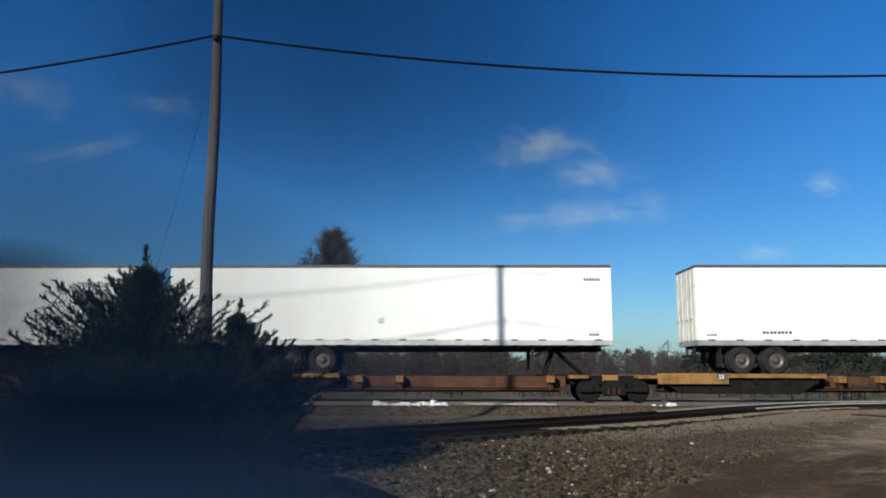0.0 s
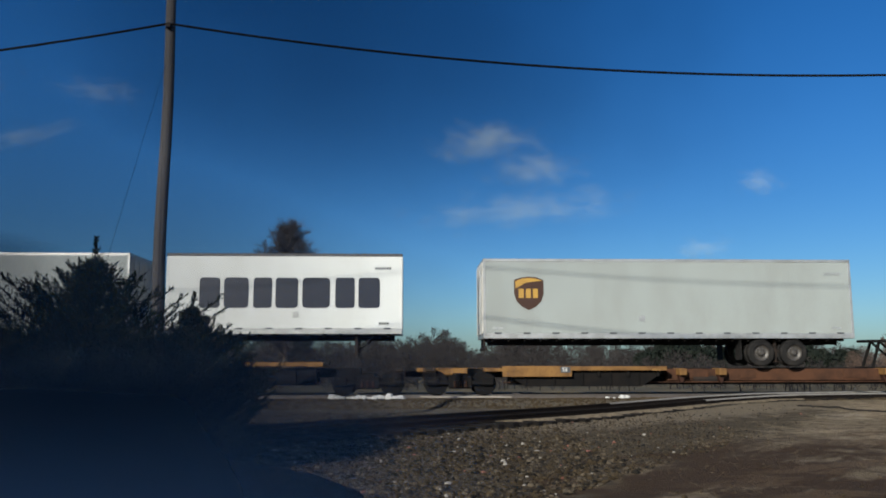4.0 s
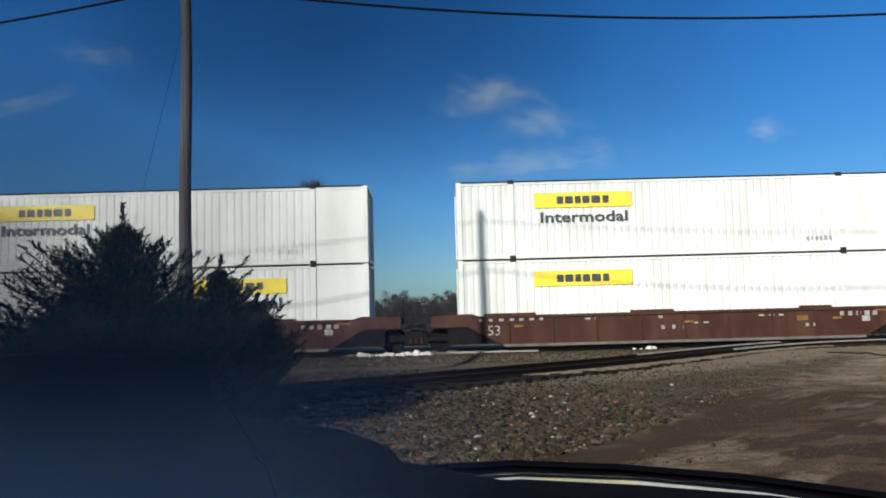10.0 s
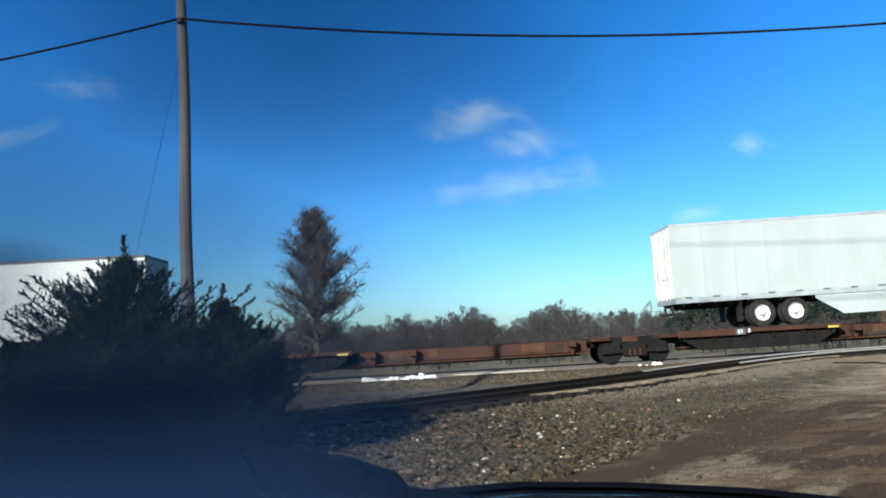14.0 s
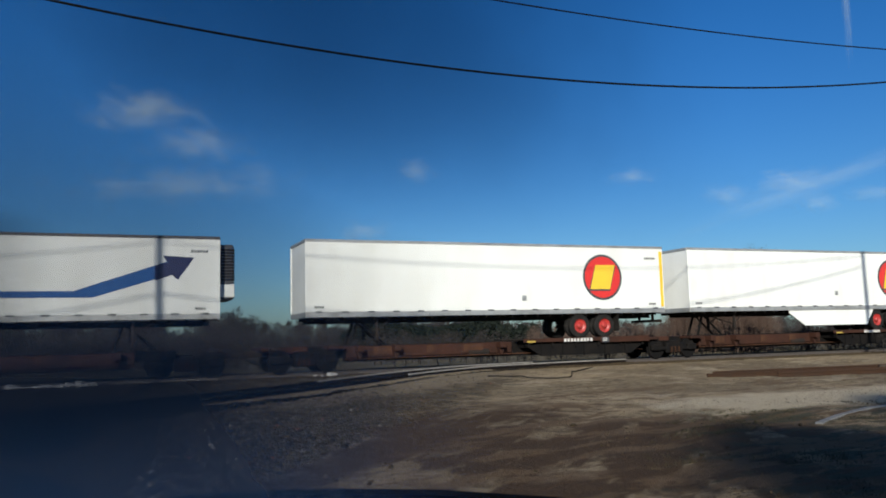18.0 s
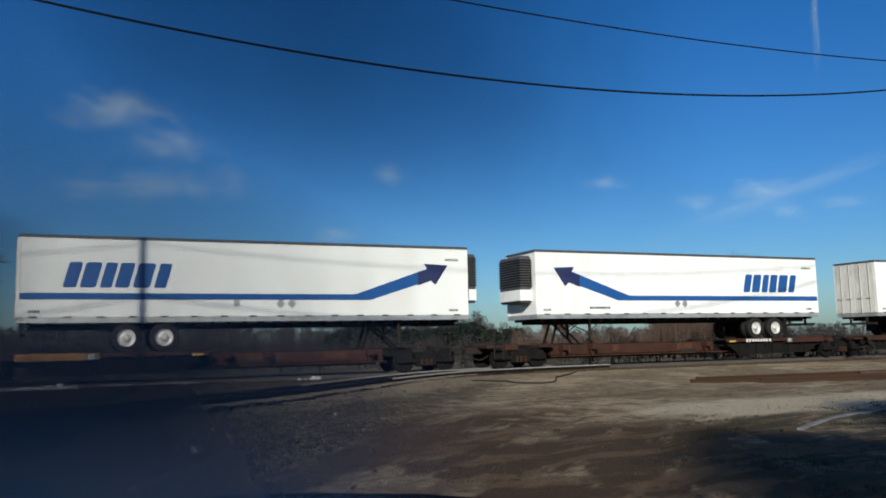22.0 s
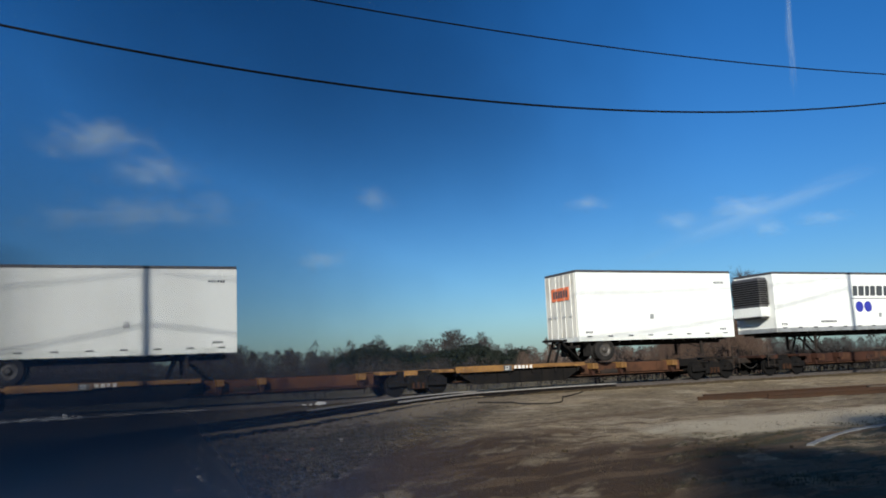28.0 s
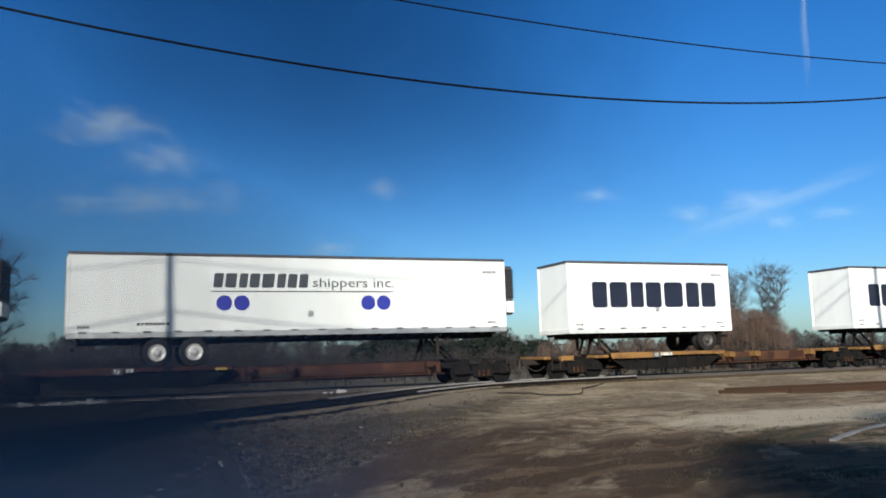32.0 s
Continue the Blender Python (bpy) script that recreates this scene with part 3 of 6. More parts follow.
def signs(count, x, z, w, h, slant=0.0, gap=0.2):
    """A row of plain solid blocks with cut corners, uneven in width, that stands for a large name."""
    size = [(1.0, 1.2, 0.9, 1.1, 1.35, 0.95, 1.05)[k % 7] for k in range(count)]
    step = w / sum(size)
    out = []
    for k in size:
        u, c = k * step * (1 - gap), min(0.09 * k * step, 0.10 * h)
        pts = [(x + c, z), (x + u - c, z), (x + u, z + c), (x + u, z + h - c), (x + u - c, z + h), (x + c, z + h), (x, z + h - c), (x, z + c)]
        out.append([(p + slant * (q - z), q) for p, q in pts])
        x += k * step
    return out


def disc(x, z, r, k=28, rz=None):
    return [(x + r * math.cos(2 * math.pi * i / k), z + (rz or r) * math.sin(2 * math.pi * i / k)) for i in range(k)]


def road_wheel(parent, x, z, rim, dual=True):
    def tyre(bm):
        for y0, y1 in ((0, 0.25), (0.33, 0.58)):
            prof = [(y0, 0.30), (y0 + 0.01, 0.46), (y0 + 0.045, 0.505), (y1 - 0.045, 0.505), (y1 - 0.01, 0.46), (y1, 0.30)]
            k = 22
            rings = [[bm.verts.new((r * math.cos(2 * math.pi * i / k), y, r * math.sin(2 * math.pi * i / k))) for y, r in prof] for i in range(k)]
            for i in range(k):
                a, b = rings[i], rings[(i + 1) % k]
                for j in range(len(prof) - 1):
                    bm.faces.new((a[j], a[j + 1], b[j + 1], b[j]))

    def disc_(bm):
        k = 22
        prof = [(0.02, 0.30), (0.07, 0.27), (0.11, 0.20), (0.10, 0.13), (0.02, 0.11), (-0.02, 0.07), (-0.02, 0.0)]
        rings = [[bm.verts.new((r * math.cos(2 * math.pi * i / k), y, r * math.sin(2 * math.pi * i / k))) for y, r in prof[:-1]] for i in range(k)]
        c = bm.verts.new((0, -0.02, 0))
        for i in range(k):
            a, b = rings[i], rings[(i + 1) % k]
            for j in range(len(prof) - 2):
                bm.faces.new((a[j], a[j + 1], b[j + 1], b[j]))
            bm.faces.new((a[-1], c, b[-1]))
        for i in range(8):
            w = 2 * math.pi * i / 8
            tube(bm, (0.165 * math.cos(w), 0.10, 0.165 * math.sin(w)), (0.165 * math.cos(w), 0.07, 0.165 * math.sin(w)), 0.02, None, 6)
    for y, turn in ((NEAR + 0.06, 0), (-NEAR - 0.06, 180)):
        w = put("wheel", shaped("tyre", tyre), M["rubber"], parent, (x, y, z), (0, 0, turn))
        if y < 0:
            put("rim", shaped("rim", disc_), rim, w)


def trailer(s, length, label, paint="white", wheels="left", axles=2, rim="dullrim", skirt=None, reefer=None, ribs=0, roof="darktrim", end="door", side="alu", group="trailers on the train", rear_x=None, legs=True, floor=FLOOR, up=0.0, tilt=0.0, top=ROOF, skirt_foot=1.30):
    """A semi-trailer; its rear with the doors lies at the end that has the wheels."""
    t = thing("semi_trailer", label, "trailer", group)
    on_train(t, s, up, tilt)
    L = length
    P = M[paint]

    def body(bm):
        box(bm, 0.03, L - 0.03, NEAR, -NEAR, floor + 0.16, top - 0.05, 0.02)
    put("body", shaped(("trailer_body", L, floor, top), body), P, t)

    def rails(bm, z0, z1, out):
        box(bm, 0, L, NEAR - out, NEAR + 0.06, z0, z1, 0.008)
        box(bm, 0, L, -NEAR - 0.06, -NEAR + out, z0, z1, 0.008)
        box(bm, 0, 0.06, NEAR + 0.06, -NEAR - 0.06, z0, z1, 0.008)
        box(bm, L - 0.06, L, NEAR + 0.06, -NEAR - 0.06, z0, z1, 0.008)
    put("top_rail", shaped(("top_rail", L, top), lambda bm: rails(bm, top - 0.11, top, 0.012)), M[roof], t)
    put("bottom_rail", shaped(("bottom_rail", L, floor), lambda bm: rails(bm, floor, floor + 0.20, 0.014)), M["boxwhite" if floor < FLOOR else side], t)
    put("roof_sheet", shaped(("roof_sheet", L, top), lambda bm: box(bm, 0.06, L - 0.06, NEAR + 0.06, -NEAR - 0.06, top - 0.06, top - 0.012, 0.005)), M["alu"], t)
    me = shaped(("corner_post", floor, top), lambda bm: box(bm, 0, 0.09, -0.008, 0.09, floor + 0.2, top - 0.11, 0.008))
    for x, y, a in ((0, NEAR - 0.004, 0), (L, NEAR - 0.004, 90), (L, -NEAR + 0.004, 180), (0, -NEAR + 0.004, 270)):
        put("corner_post", me, M["alu"] if paint == "grey" else P, t, (x, y, 0), (0, 0, a))
    if ribs:
        me = shaped(("side_rib", floor, top), lambda bm: box(bm, -0.025, 0.025, -0.022, 0.01, floor + 0.2, top - 0.11))
        for i in range(1, ribs):
            put("side_rib", me, P, t, (i * L / ribs, NEAR, 0))
    # marker lamps and rivet plates along the lower rail
    me = shaped(("rail_plate", floor), lambda bm: box(bm, -0.13, 0.13, -0.022, 0.0, floor + 0.17, floor + 0.225))
    k = int(L / 1.02)
    for i in range(k):
        put("rail_plate", me, M["charcoal"], t, ((i + 0.5) * L / k, NEAR - 0.002, 0))
    put("floor_frame", shaped(("floor_frame", L, floor), lambda bm: [box(bm, x, x + 0.08, NEAR + 0.1, -NEAR - 0.1, floor - 0.10, floor + 0.02) for x in np.arange(0.3, L - 0.3, 0.6)] + [box(bm, 0.3, L - 0.3, y, y + 0.08, floor - 0.22, floor - 0.02) for y in (-0.55, 0.47)]), M["black"], t)
    rear = wheels == "left"
    ex = 0.0 if rear else L
    sg = -1 if rear else 1
    # end doors
    if end:
        for y in (NEAR + 0.10, 0.012):
            d = put("door", shaped(("door", floor, top), lambda bm: box(bm, -0.02, 0.02, 0, -NEAR - 0.112, floor + 0.2, top - 0.12, 0.01)), M[end], t, (ex + sg * 0.012, y, 0))
            for yy in (0.28, 0.82):
                put("lock_rod", shaped(("lock_rod", floor, top), lambda bm: (tube(bm, (0, 0, floor + 0.15), (0, 0, top - 0.16), 0.017, None, 6), box(bm, -0.02, 0.02, -0.05, 0.22, 3.0, 3.05))), M["alu"], d, (sg * 0.045, yy, 0))
    put("rear_bumper", shaped(("rear_bumper", floor), lambda bm: (box(bm, -0.05, 0.05, -1.1, 1.1, 1.62, 1.74, 0.01), box(bm, -0.04, 0.04, -0.55, -0.45, 1.7, floor), box(bm, -0.04, 0.04, 0.45, 0.55, 1.7, floor))), M["steel"], t, (ex - sg * 0.1, 0, 0))
    # unit number and handling marks, too small to read
    rq = random.Random(int(abs(s) * 10) + 3)
    marks = bars(L - 1.0, 4.42, 0.62, 0.10, 6, 0, 0.3, 5) + bars(0.35, floor + 0.34, 0.38, 0.09, 4, 0, 0.3, 6) + bars(L - 0.85, floor + 0.34, 0.38, 0.09, 4, 0, 0.3, 7)
    if rq.random() < 0.6 and L > 10:
        marks += bars(rq.uniform(2.2, 3.2), floor + 0.42, 1.1, 0.10, 8, 0, 0.25, 8)
    tagged(plates(t, M["charcoal" if paint == "white" else "alu"], marks, "small_print"), kind="stuff")
    put("mark_plate", shaped("mark_plate", lambda bm: box(bm, -0.11, 0.11, -0.008, 0, -0.11, 0.11, 0.003)), M["alu"], t, (L * rq.uniform(0.42, 0.58), NEAR, rq.uniform(2.7, 3.0)))
    # running gear
    wz = DECK + 0.505
    first = rear_x if rear_x is not None else (1.35 if axles == 1 else 1.6)
    for a in range(axles):
        x = first + a * 1.24
        x = x if rear else L - x
        road_wheel(t, x, wz, M[rim])
        put("axle", shaped("axle", lambda bm: tube(bm, (0, -0.75, 0), (0, 0.75, 0), 0.07, None, 10)), M["black"], t, (x, 0, wz))
    xa = first - 0.6
    xb = first + (axles - 1) * 1.24 + 0.6
    put("suspension", shaped(("suspension", axles, floor), lambda bm: [box(bm, 0, xb - xa, y, y + 0.1, wz + 0.25, floor - 0.05, 0.01) for y in (-0.6, 0.5)]), M["black"], t, ((xa if rear else L - xb), 0, 0))
    mx = xb + 0.15
    for y in (NEAR + 0.08, -NEAR - 0.66):
        put("mud_flap", shaped("mud_flap", lambda bm: box(bm, -0.01, 0.01, 0, 0.58, DECK + 0.25, floor)), M["rubber"], t, ((first - 0.75) if rear else L - (first - 0.75), y, 0))
    # landing gear and the hitch at the other end
    if legs:
        lx = 2.9 if L > 10 else 1.7
        lx = L - lx if rear else lx
        for y in (-0.95, 0.87):
            g = put("landing_leg", shaped("landing_leg", lambda bm: (box(bm, -0.06, 0.06, 0, 0.1, 1.32, FLOOR, 0.01), box(bm, -0.045, 0.045, 0.01, 0.09, 1.2, 1.35), box(bm, -0.13, 0.13, -0.06, 0.16, 1.17, 1.20, 0.005))), M["steel"], t, (lx, y, 0))
        put("leg_brace", shaped("leg_brace", lambda bm: (tube(bm, (0, -0.9, 1.45), (0, 0.9, 1.9), 0.025, None, 6), tube(bm, (0, -0.9, 1.5), (0.75, -0.8, FLOOR), 0.03, None, 6), tube(bm, (0, 0.9, 1.5), (0.75, 0.8, FLOOR), 0.03, None, 6))), M["steel"], t, (lx, 0, 0))
    if skirt:
        a, b = skirt
        put("side_skirt", shaped(("side_skirt", a, b, skirt_foot), lambda bm: flat(bm, [(a + 1.0, skirt_foot), (b - 0.5, skirt_foot), (b, FLOOR), (a, FLOOR), (a, FLOOR - 0.12)], NEAR + 0.03, 0.03)), M["silver" if paint == "silver" else "white"], t, label="white aerodynamic side skirt panel")
    if reefer:
        x = -0.55 if reefer == "left" else L
        r = put("cooling_unit", shaped("cooling_unit", lambda bm: box(bm, 0, 0.55, -0.95, 0.95, 2.75, 4.78, 0.07)), M["darktrim"], t, (x, 0, 0), label="dark refrigeration unit with a pale lower panel")
        put("lower_panel", shaped("lower_panel", lambda bm: box(bm, -0.012, 0.562, -0.962, 0.962, 2.84, 3.32, 0.02)), M["white"], r)
        put("grille", shaped("grille", lambda bm: [box(bm, -0.015, 0.565, -0.965, 0.965, z, z + 0.06) for z in np.arange(3.45, 4.62, 0.11)]), M["black"], r)
    return t


def placards(t, x, z, size=0.3):
    for dx in (0, 0.42):
        plates(t, M["alu"], [[(x + dx, z - size * 0.6), (x + dx + size * 0.6, z), (x + dx, z + size * 0.6), (x + dx - size * 0.6, z)]], "placard")


def container(s, z, label, paint, length=16.4, ribs=58):
    """A corrugated box container, its bottom at z above the rails."""
    t = thing("shipping_container", label, "container", "stacked containers")
    on_train(t, s)
    L, H = length, 2.88
    half = 1.26

    def body(bm):
        # corrugated sides: a zigzag outline drawn upwards
        pts = []
        n = int(L / 0.28)
        for i in range(n):
            a = 0.12 + i * (L - 0.24) / n
            d = (L - 0.24) / n
            if a > L - 2.3 or (paint == "orange" and a < 2.0):
                pts.append((a, -half))
            else:
                pts += [(a, -half), (a + d * 0.55, -half), (a + d * 0.65, -half + 0.014), (a + d * 0.9, -half + 0.014)]
        ring = pts + [(L - 0.12, -half), (L - 0.12, half), (0.12, half)]
        lo = [bm.verts.new((x, y, z + 0.16)) for x, y in ring]
        hi = [bm.verts.new((x, y, z + H - 0.12)) for x, y in ring]
        k = len(ring)
        for i in range(k):
            bm.faces.new((lo[i], lo[(i + 1) % k], hi[(i + 1) % k], hi[i]))
        bm.faces.new(hi)
        bm.faces.new(lo[::-1])
    put("body", shaped(("container_body", L, z, paint == "orange"), body), M[paint], t)
    put("bottom_frame", shaped(("bottom_frame", L, z), lambda bm: box(bm, 0, L, -half - 0.02, half + 0.02, z, z + 0.17, 0.01)), M[paint], t)
    put("top_frame", shaped(("top_frame", L, z), lambda bm: (box(bm, 0, L, -half - 0.02, half + 0.02, z + H - 0.13, z + H - 0.035, 0.01))), M[paint], t)
    # roof sheet coloured dark to paint the shaded gap between stacked containers
    put("roof_sheet", shaped(("croof", L, z), lambda bm: box(bm, 0.1, L - 0.1, -half + 0.01, half - 0.01, z + H - 0.06, z + H + 0.03)), M["steel"], t)
    me = shaped(("post", z), lambda bm: box(bm, -0.10, 0.10, -0.02, 0.10, z, z + H, 0.01))
    for x in (0.1, 2.05, L - 2.05, L - 0.1):
        put("corner_post", me, M[paint], t, (x, -half - 0.02, 0))
        put("corner_post", me, M[paint], t, (x, half + 0.02, 0), (0, 0, 180))
    me = shaped("casting", lambda bm: box(bm, -0.11, 0.11, -0.03, 0.1, -0.08, 0.08, 0.012))
    for x in (2.05, L - 2.05):
        for zz in (z + 0.04, z + H - 0.02):
            put("corner_casting", me, M["steel"], t, (x, -half - 0.016, zz))
    for y in (-half + 0.08, 0.01):
        d = put("door", shaped(("cdoor", z), lambda bm: box(bm, -0.02, 0.02, 0, half - 0.09, z + 0.18, z + H - 0.14, 0.01)), M[paint], t, (0.10, y, 0))
        for yy in (0.25, 0.55, 0.85):
            put("lock_rod", shaped(("crod", z), lambda bm: tube(bm, (0, 0, z + 0.12), (0, 0, z + H - 0.1), 0.02, None, 6)), M["steel"], d, (-0.05, yy, 0))
    return t


def bogie(parent, x):
    """A two-axle railway truck."""
    b = put("bogie", shaped("bogie", lambda bm: [(box(bm, -1.15, 1.15, y - 0.07, y + 0.07, 0.36, 0.52, 0.03), box(bm, -0.45, 0.45, y - 0.09, y + 0.09, 0.22, 0.70, 0.05), box(bm, -1.25, -0.75, y - 0.09, y + 0.09, 0.34, 0.62, 0.04), box(bm, 0.75, 1.25, y - 0.09, y + 0.09, 0.34, 0.62, 0.04)) for y in (-1.0, 1.0)] + [box(bm, -0.25, 0.25, -1.1, 1.1, 0.5, 0.78, 0.03)]), M["black"], parent, (x, 0, 0))
    def wheel(bm):
        for y, o in ((-0.80, 1), (0.80, -1)):
            tube(bm, (0, y, 0), (0, y + o * 0.02, 0), 0.455, None, 24)
            tube(bm, (0, y - o * 0.10, 0), (0, y, 0), 0.42, 0.425, 24)
        tube(bm, (0, -1.05, 0), (0, 1.05, 0), 0.08, None, 10)
    for dx in (-0.89, 0.89):
        put("wheelset", shaped("wheelset", wheel), M["black"], b, (dx, 0, 0.42))
    me = shaped("spring", lambda bm: [tube(bm, (0, 0, z), (0, 0, z + 0.025), 0.055, None, 8) for z in np.arange(0.26, 0.5, 0.05)])
    for dx in (-0.2, 0, 0.2):
        put("spring", me, M["rust"], b, (dx, -1.11, 0.02))
    return b


def spine(a, b, label, tint="deck", first=False, last=False, low=(), up=0.0, right=False, hitch=None, plate=None):
    """One platform of a spine car from the bogie at a to the one at b."""
    t = thing("spine_car", label, "railway wagon", "wagons of the train")
    on_train(t, a)
    L = b - a
    # centre sill coloured black for the shade under the deck
    put("centre_sill", shaped(("centre_sill", round(L, 2)), lambda bm: (box(bm, 0.3, L - 0.3, -0.35, 0.35, 0.62, 0.96, 0.02), box(bm, 1.9, L - 1.9, -0.45, 0.45, 0.34, 0.66, 0.03))), M["black"], t)
    # the side platforms that bear the tyres, and the hitch stand
    x0, x1 = low or ((L - 7.9, L - 1.6) if right else (1.5, 7.6))
    for y in (-1.35, 0.55):
        put("tyre_deck", shaped(("tyre_deck", round(x1 - x0, 2)), lambda bm: (box(bm, 0, x1 - x0, 0, 0.8, 0.97, DECK, 0.006))), M["steel"], t, (x0, y, up))
    put("deck_edge", shaped(("deck_edge", round(x1 - x0, 2)), lambda bm: box(bm, 0, x1 - x0, -0.03, 0.03, 0.88, DECK + 0.01, 0.006)), M[tint], t, (x0, -1.38, up))
    for x in np.linspace(x0 + 0.3, x1 - 0.3, 6):
        put("deck_bracket", shaped("deck_bracket", lambda bm: box(bm, -0.05, 0.05, -1.3, 1.3, 0.66, 0.96, 0.01)), M["black"], t, (x, 0, 0))
    # black panel puts in the shade of the deep sill below the tyre deck
    w = x1 - x0
    put("deck_girder", shaped(("deck_girder", round(w, 2)), lambda bm: flat(bm, [(0.9, 0.30), (w - 0.9, 0.30), (w - 0.1, 0.80), (0.1, 0.80)], 0, 0.04)), M["black"], t, (x0, -1.22, up * 0.6))
    for x in np.arange(x0 + 0.9, x1 - 0.5, 1.05):
        put("girder_rib", shaped("girder_rib", lambda bm: box(bm, -0.025, 0.025, -0.06, 0, 0.36, 0.82, 0.004)), M["black"], t, (x, -1.22, up * 0.6))
    # the taller plate over part of the deck edge
    if not low:
        pw = 2.55
        px = x0 + 0.02 if not right else x1 - pw - 0.02
        foot = 0.66 if a > -70 else 0.80
        put("edge_plate", shaped(("deck_edge_plate", foot), lambda bm: box(bm, 0, pw, -0.02, 0.0, foot, 1.045, 0.006)), M[plate or tint], t, (px, -1.413, 0))
        k = px + (pw - 0.42 if not right else 0.06)
        put("mark_panel", shaped("mark_panel", lambda bm: box(bm, 0, 0.36, -0.006, 0, 0.80, 1.02)), M["charcoal"], t, (k, -1.434, 0))
        words("53", 0.2, M["chalk"], t, k + 0.06, 0.85, y=-1.444, bold=0.004)
    for x in (x0 + 0.15, x1 - 0.55):
        put("reflector", shaped("reflector", lambda bm: box(bm, 0, 0.4, -0.012, 0, 0.87, 0.95)), M["deck" if tint == "deck" else "oldlemon"], t, (x, -1.412, up))
    # narrower rusty part of the platform beyond the tyre deck
    e0, e1 = (1.7, x0 - 0.2) if right else (x1 + 0.2, L - 1.7)
    if e1 - e0 > 2.5:
        put("side_sill", shaped(("side_sill", round(e1 - e0, 2)), lambda bm: box(bm, 0, e1 - e0, -0.72, 0.72, 0.48, 0.93, 0.03)), M["rust" if tint == "deck" else "sill"], t, (e0, 0, 0))
        rq = random.Random(int(a * 7))
        for f, wd in ((rq.uniform(0.05, 0.2), rq.choice((0.5, 0.8))), (rq.uniform(0.3, 0.5), rq.choice((0.35, 0.6))), (rq.uniform(0.62, 0.78), rq.choice((0.4, 0.9)))):
            put("side_plate", shaped(("side_plate", wd), lambda bm: box(bm, 0, wd, -0.03, 0.0, 0.58, 0.90, 0.008)), M[rq.choice(("rust", "rust", "sill")) if tint == "deck" else "rust"], t, (e0 + f * (e1 - e0), -0.725, 0))
        for x in (e0 + 0.5, e0 + 2.0, e1 - 0.6):
            put("cross_beam", shaped("cross_beam", lambda bm: box(bm, -0.14, 0.14, -1.15, 1.15, 0.70, 0.95, 0.02)), M[tint], t, (x, 0, 0))
            put("cross_web", shaped("cross_web", lambda bm: flat(bm, [(-0.05, 0.42), (0.05, 0.42), (0.12, 0.72), (-0.12, 0.72)], -0.95, 1.9)), M["sill"], t, (x, 0, 0))
    if hitch != 0:
        hx = hitch or (2.2 if right else L - 2.2)
        put("hitch", shaped("hitch", lambda bm: (box(bm, -0.35, 0.35, -0.5, 0.5, 1.93, 2.03, 0.02), tube(bm, (-0.25, -0.35, 0.95), (0.1, -0.3, 1.95), 0.06, None, 8), tube(bm, (-0.25, 0.35, 0.95), (0.1, 0.3, 1.95), 0.06, None, 8), tube(bm, (1.25, -0.3, 0.95), (0.15, -0.3, 1.93), 0.05, None, 8), tube(bm, (1.25, 0.3, 0.95), (0.15, 0.3, 1.93), 0.05, None, 8), box(bm, -0.5, 1.4, -0.45, 0.45, 0.93, 0.99))), M["black"], t, (hx, 0, up))
    # stencilled marks and brake gear
    rr = random.Random(int(a * 10))
    tagged(plates(t, M["chalk"], bars(x0 + rr.uniform(0.8, 2.2), 0.87 + up, rr.uniform(1.1, 1.7), 0.13, 9, 0, 0.35, 3), "stencil", -1.418), kind="stuff")
    put("brake_reservoir", shaped("brake_reservoir", lambda bm: (tube(bm, (0, -0.62, 0.55), (0.9, -0.62, 0.55), 0.16, None, 12), tube(bm, (0.9, -0.62, 0.55), (0.98, -0.62, 0.55), 0.16, 0.08, 12))), M["steel"], t, ((x1 + 1.2) if not right else x0 - 2.2, 0, 0))
    put("brake_pipe", shaped(("brake_pipe", round(L, 2)), lambda bm: tube(bm, (1.6, -0.80, 0.44), (L - 1.6, -0.80, 0.44), 0.022, None, 6)), M["rust"], t)
    put("air_hose", shaped("air_hose", lambda bm: [tube(bm, (-0.5 + 0.14 * k, -0.4, 0.62 - 0.25 * math.sin(math.pi * k / 7)), (-0.36 + 0.14 * k, -0.4, 0.62 - 0.25 * math.sin(math.pi * (k + 1) / 7)), 0.03, None, 6) for k in range(7)]), M["rubber"], t, (-1.6 if first else 0.0, 0, 0))
    bogie(t, 0.0)
    if last:
        bogie(t, L)
    for x, on in ((0.0, first), (L, last)):
        if on:
            sg = -1 if x == 0 else 1
            put("coupler", shaped(("coupler", sg), lambda bm: (box(bm, min(0.9 * sg, 2.1 * sg), max(0.9 * sg, 2.1 * sg), -0.14, 0.14, 0.62, 0.88, 0.03), box(bm, min(1.0 * sg, 1.3 * sg), max(1.0 * sg, 1.3 * sg), -1.3, 1.3, 0.85, 0.98, 0.02))), M["steel"], t, (x, 0, 0))
            put("end_ladder", shaped("end_ladder", lambda bm: [tube(bm, (-0.2, 0, z), (0.2, 0, z), 0.015, None, 6) for z in (0.5, 0.8, 1.1, 1.4)] + [tube(bm, (x_, 0, 0.4), (x_, 0, 1.5), 0.018, None, 6) for x_ in (-0.2, 0.2)]), M["steel"], t, (x + sg * 1.15, -1.3, 0))
    put("articulation", shaped("articulation", lambda bm: (box(bm, -0.9, 0.9, -0.3, 0.3, 0.70, 0.97, 0.04), box(bm, -1.6, -0.9, -1.1, 1.1, 0.84, 0.97, 0.02), box(bm, 0.9, 1.6, -1.1, 1.1, 0.84, 0.97, 0.02))), M[tint], t)
    return t


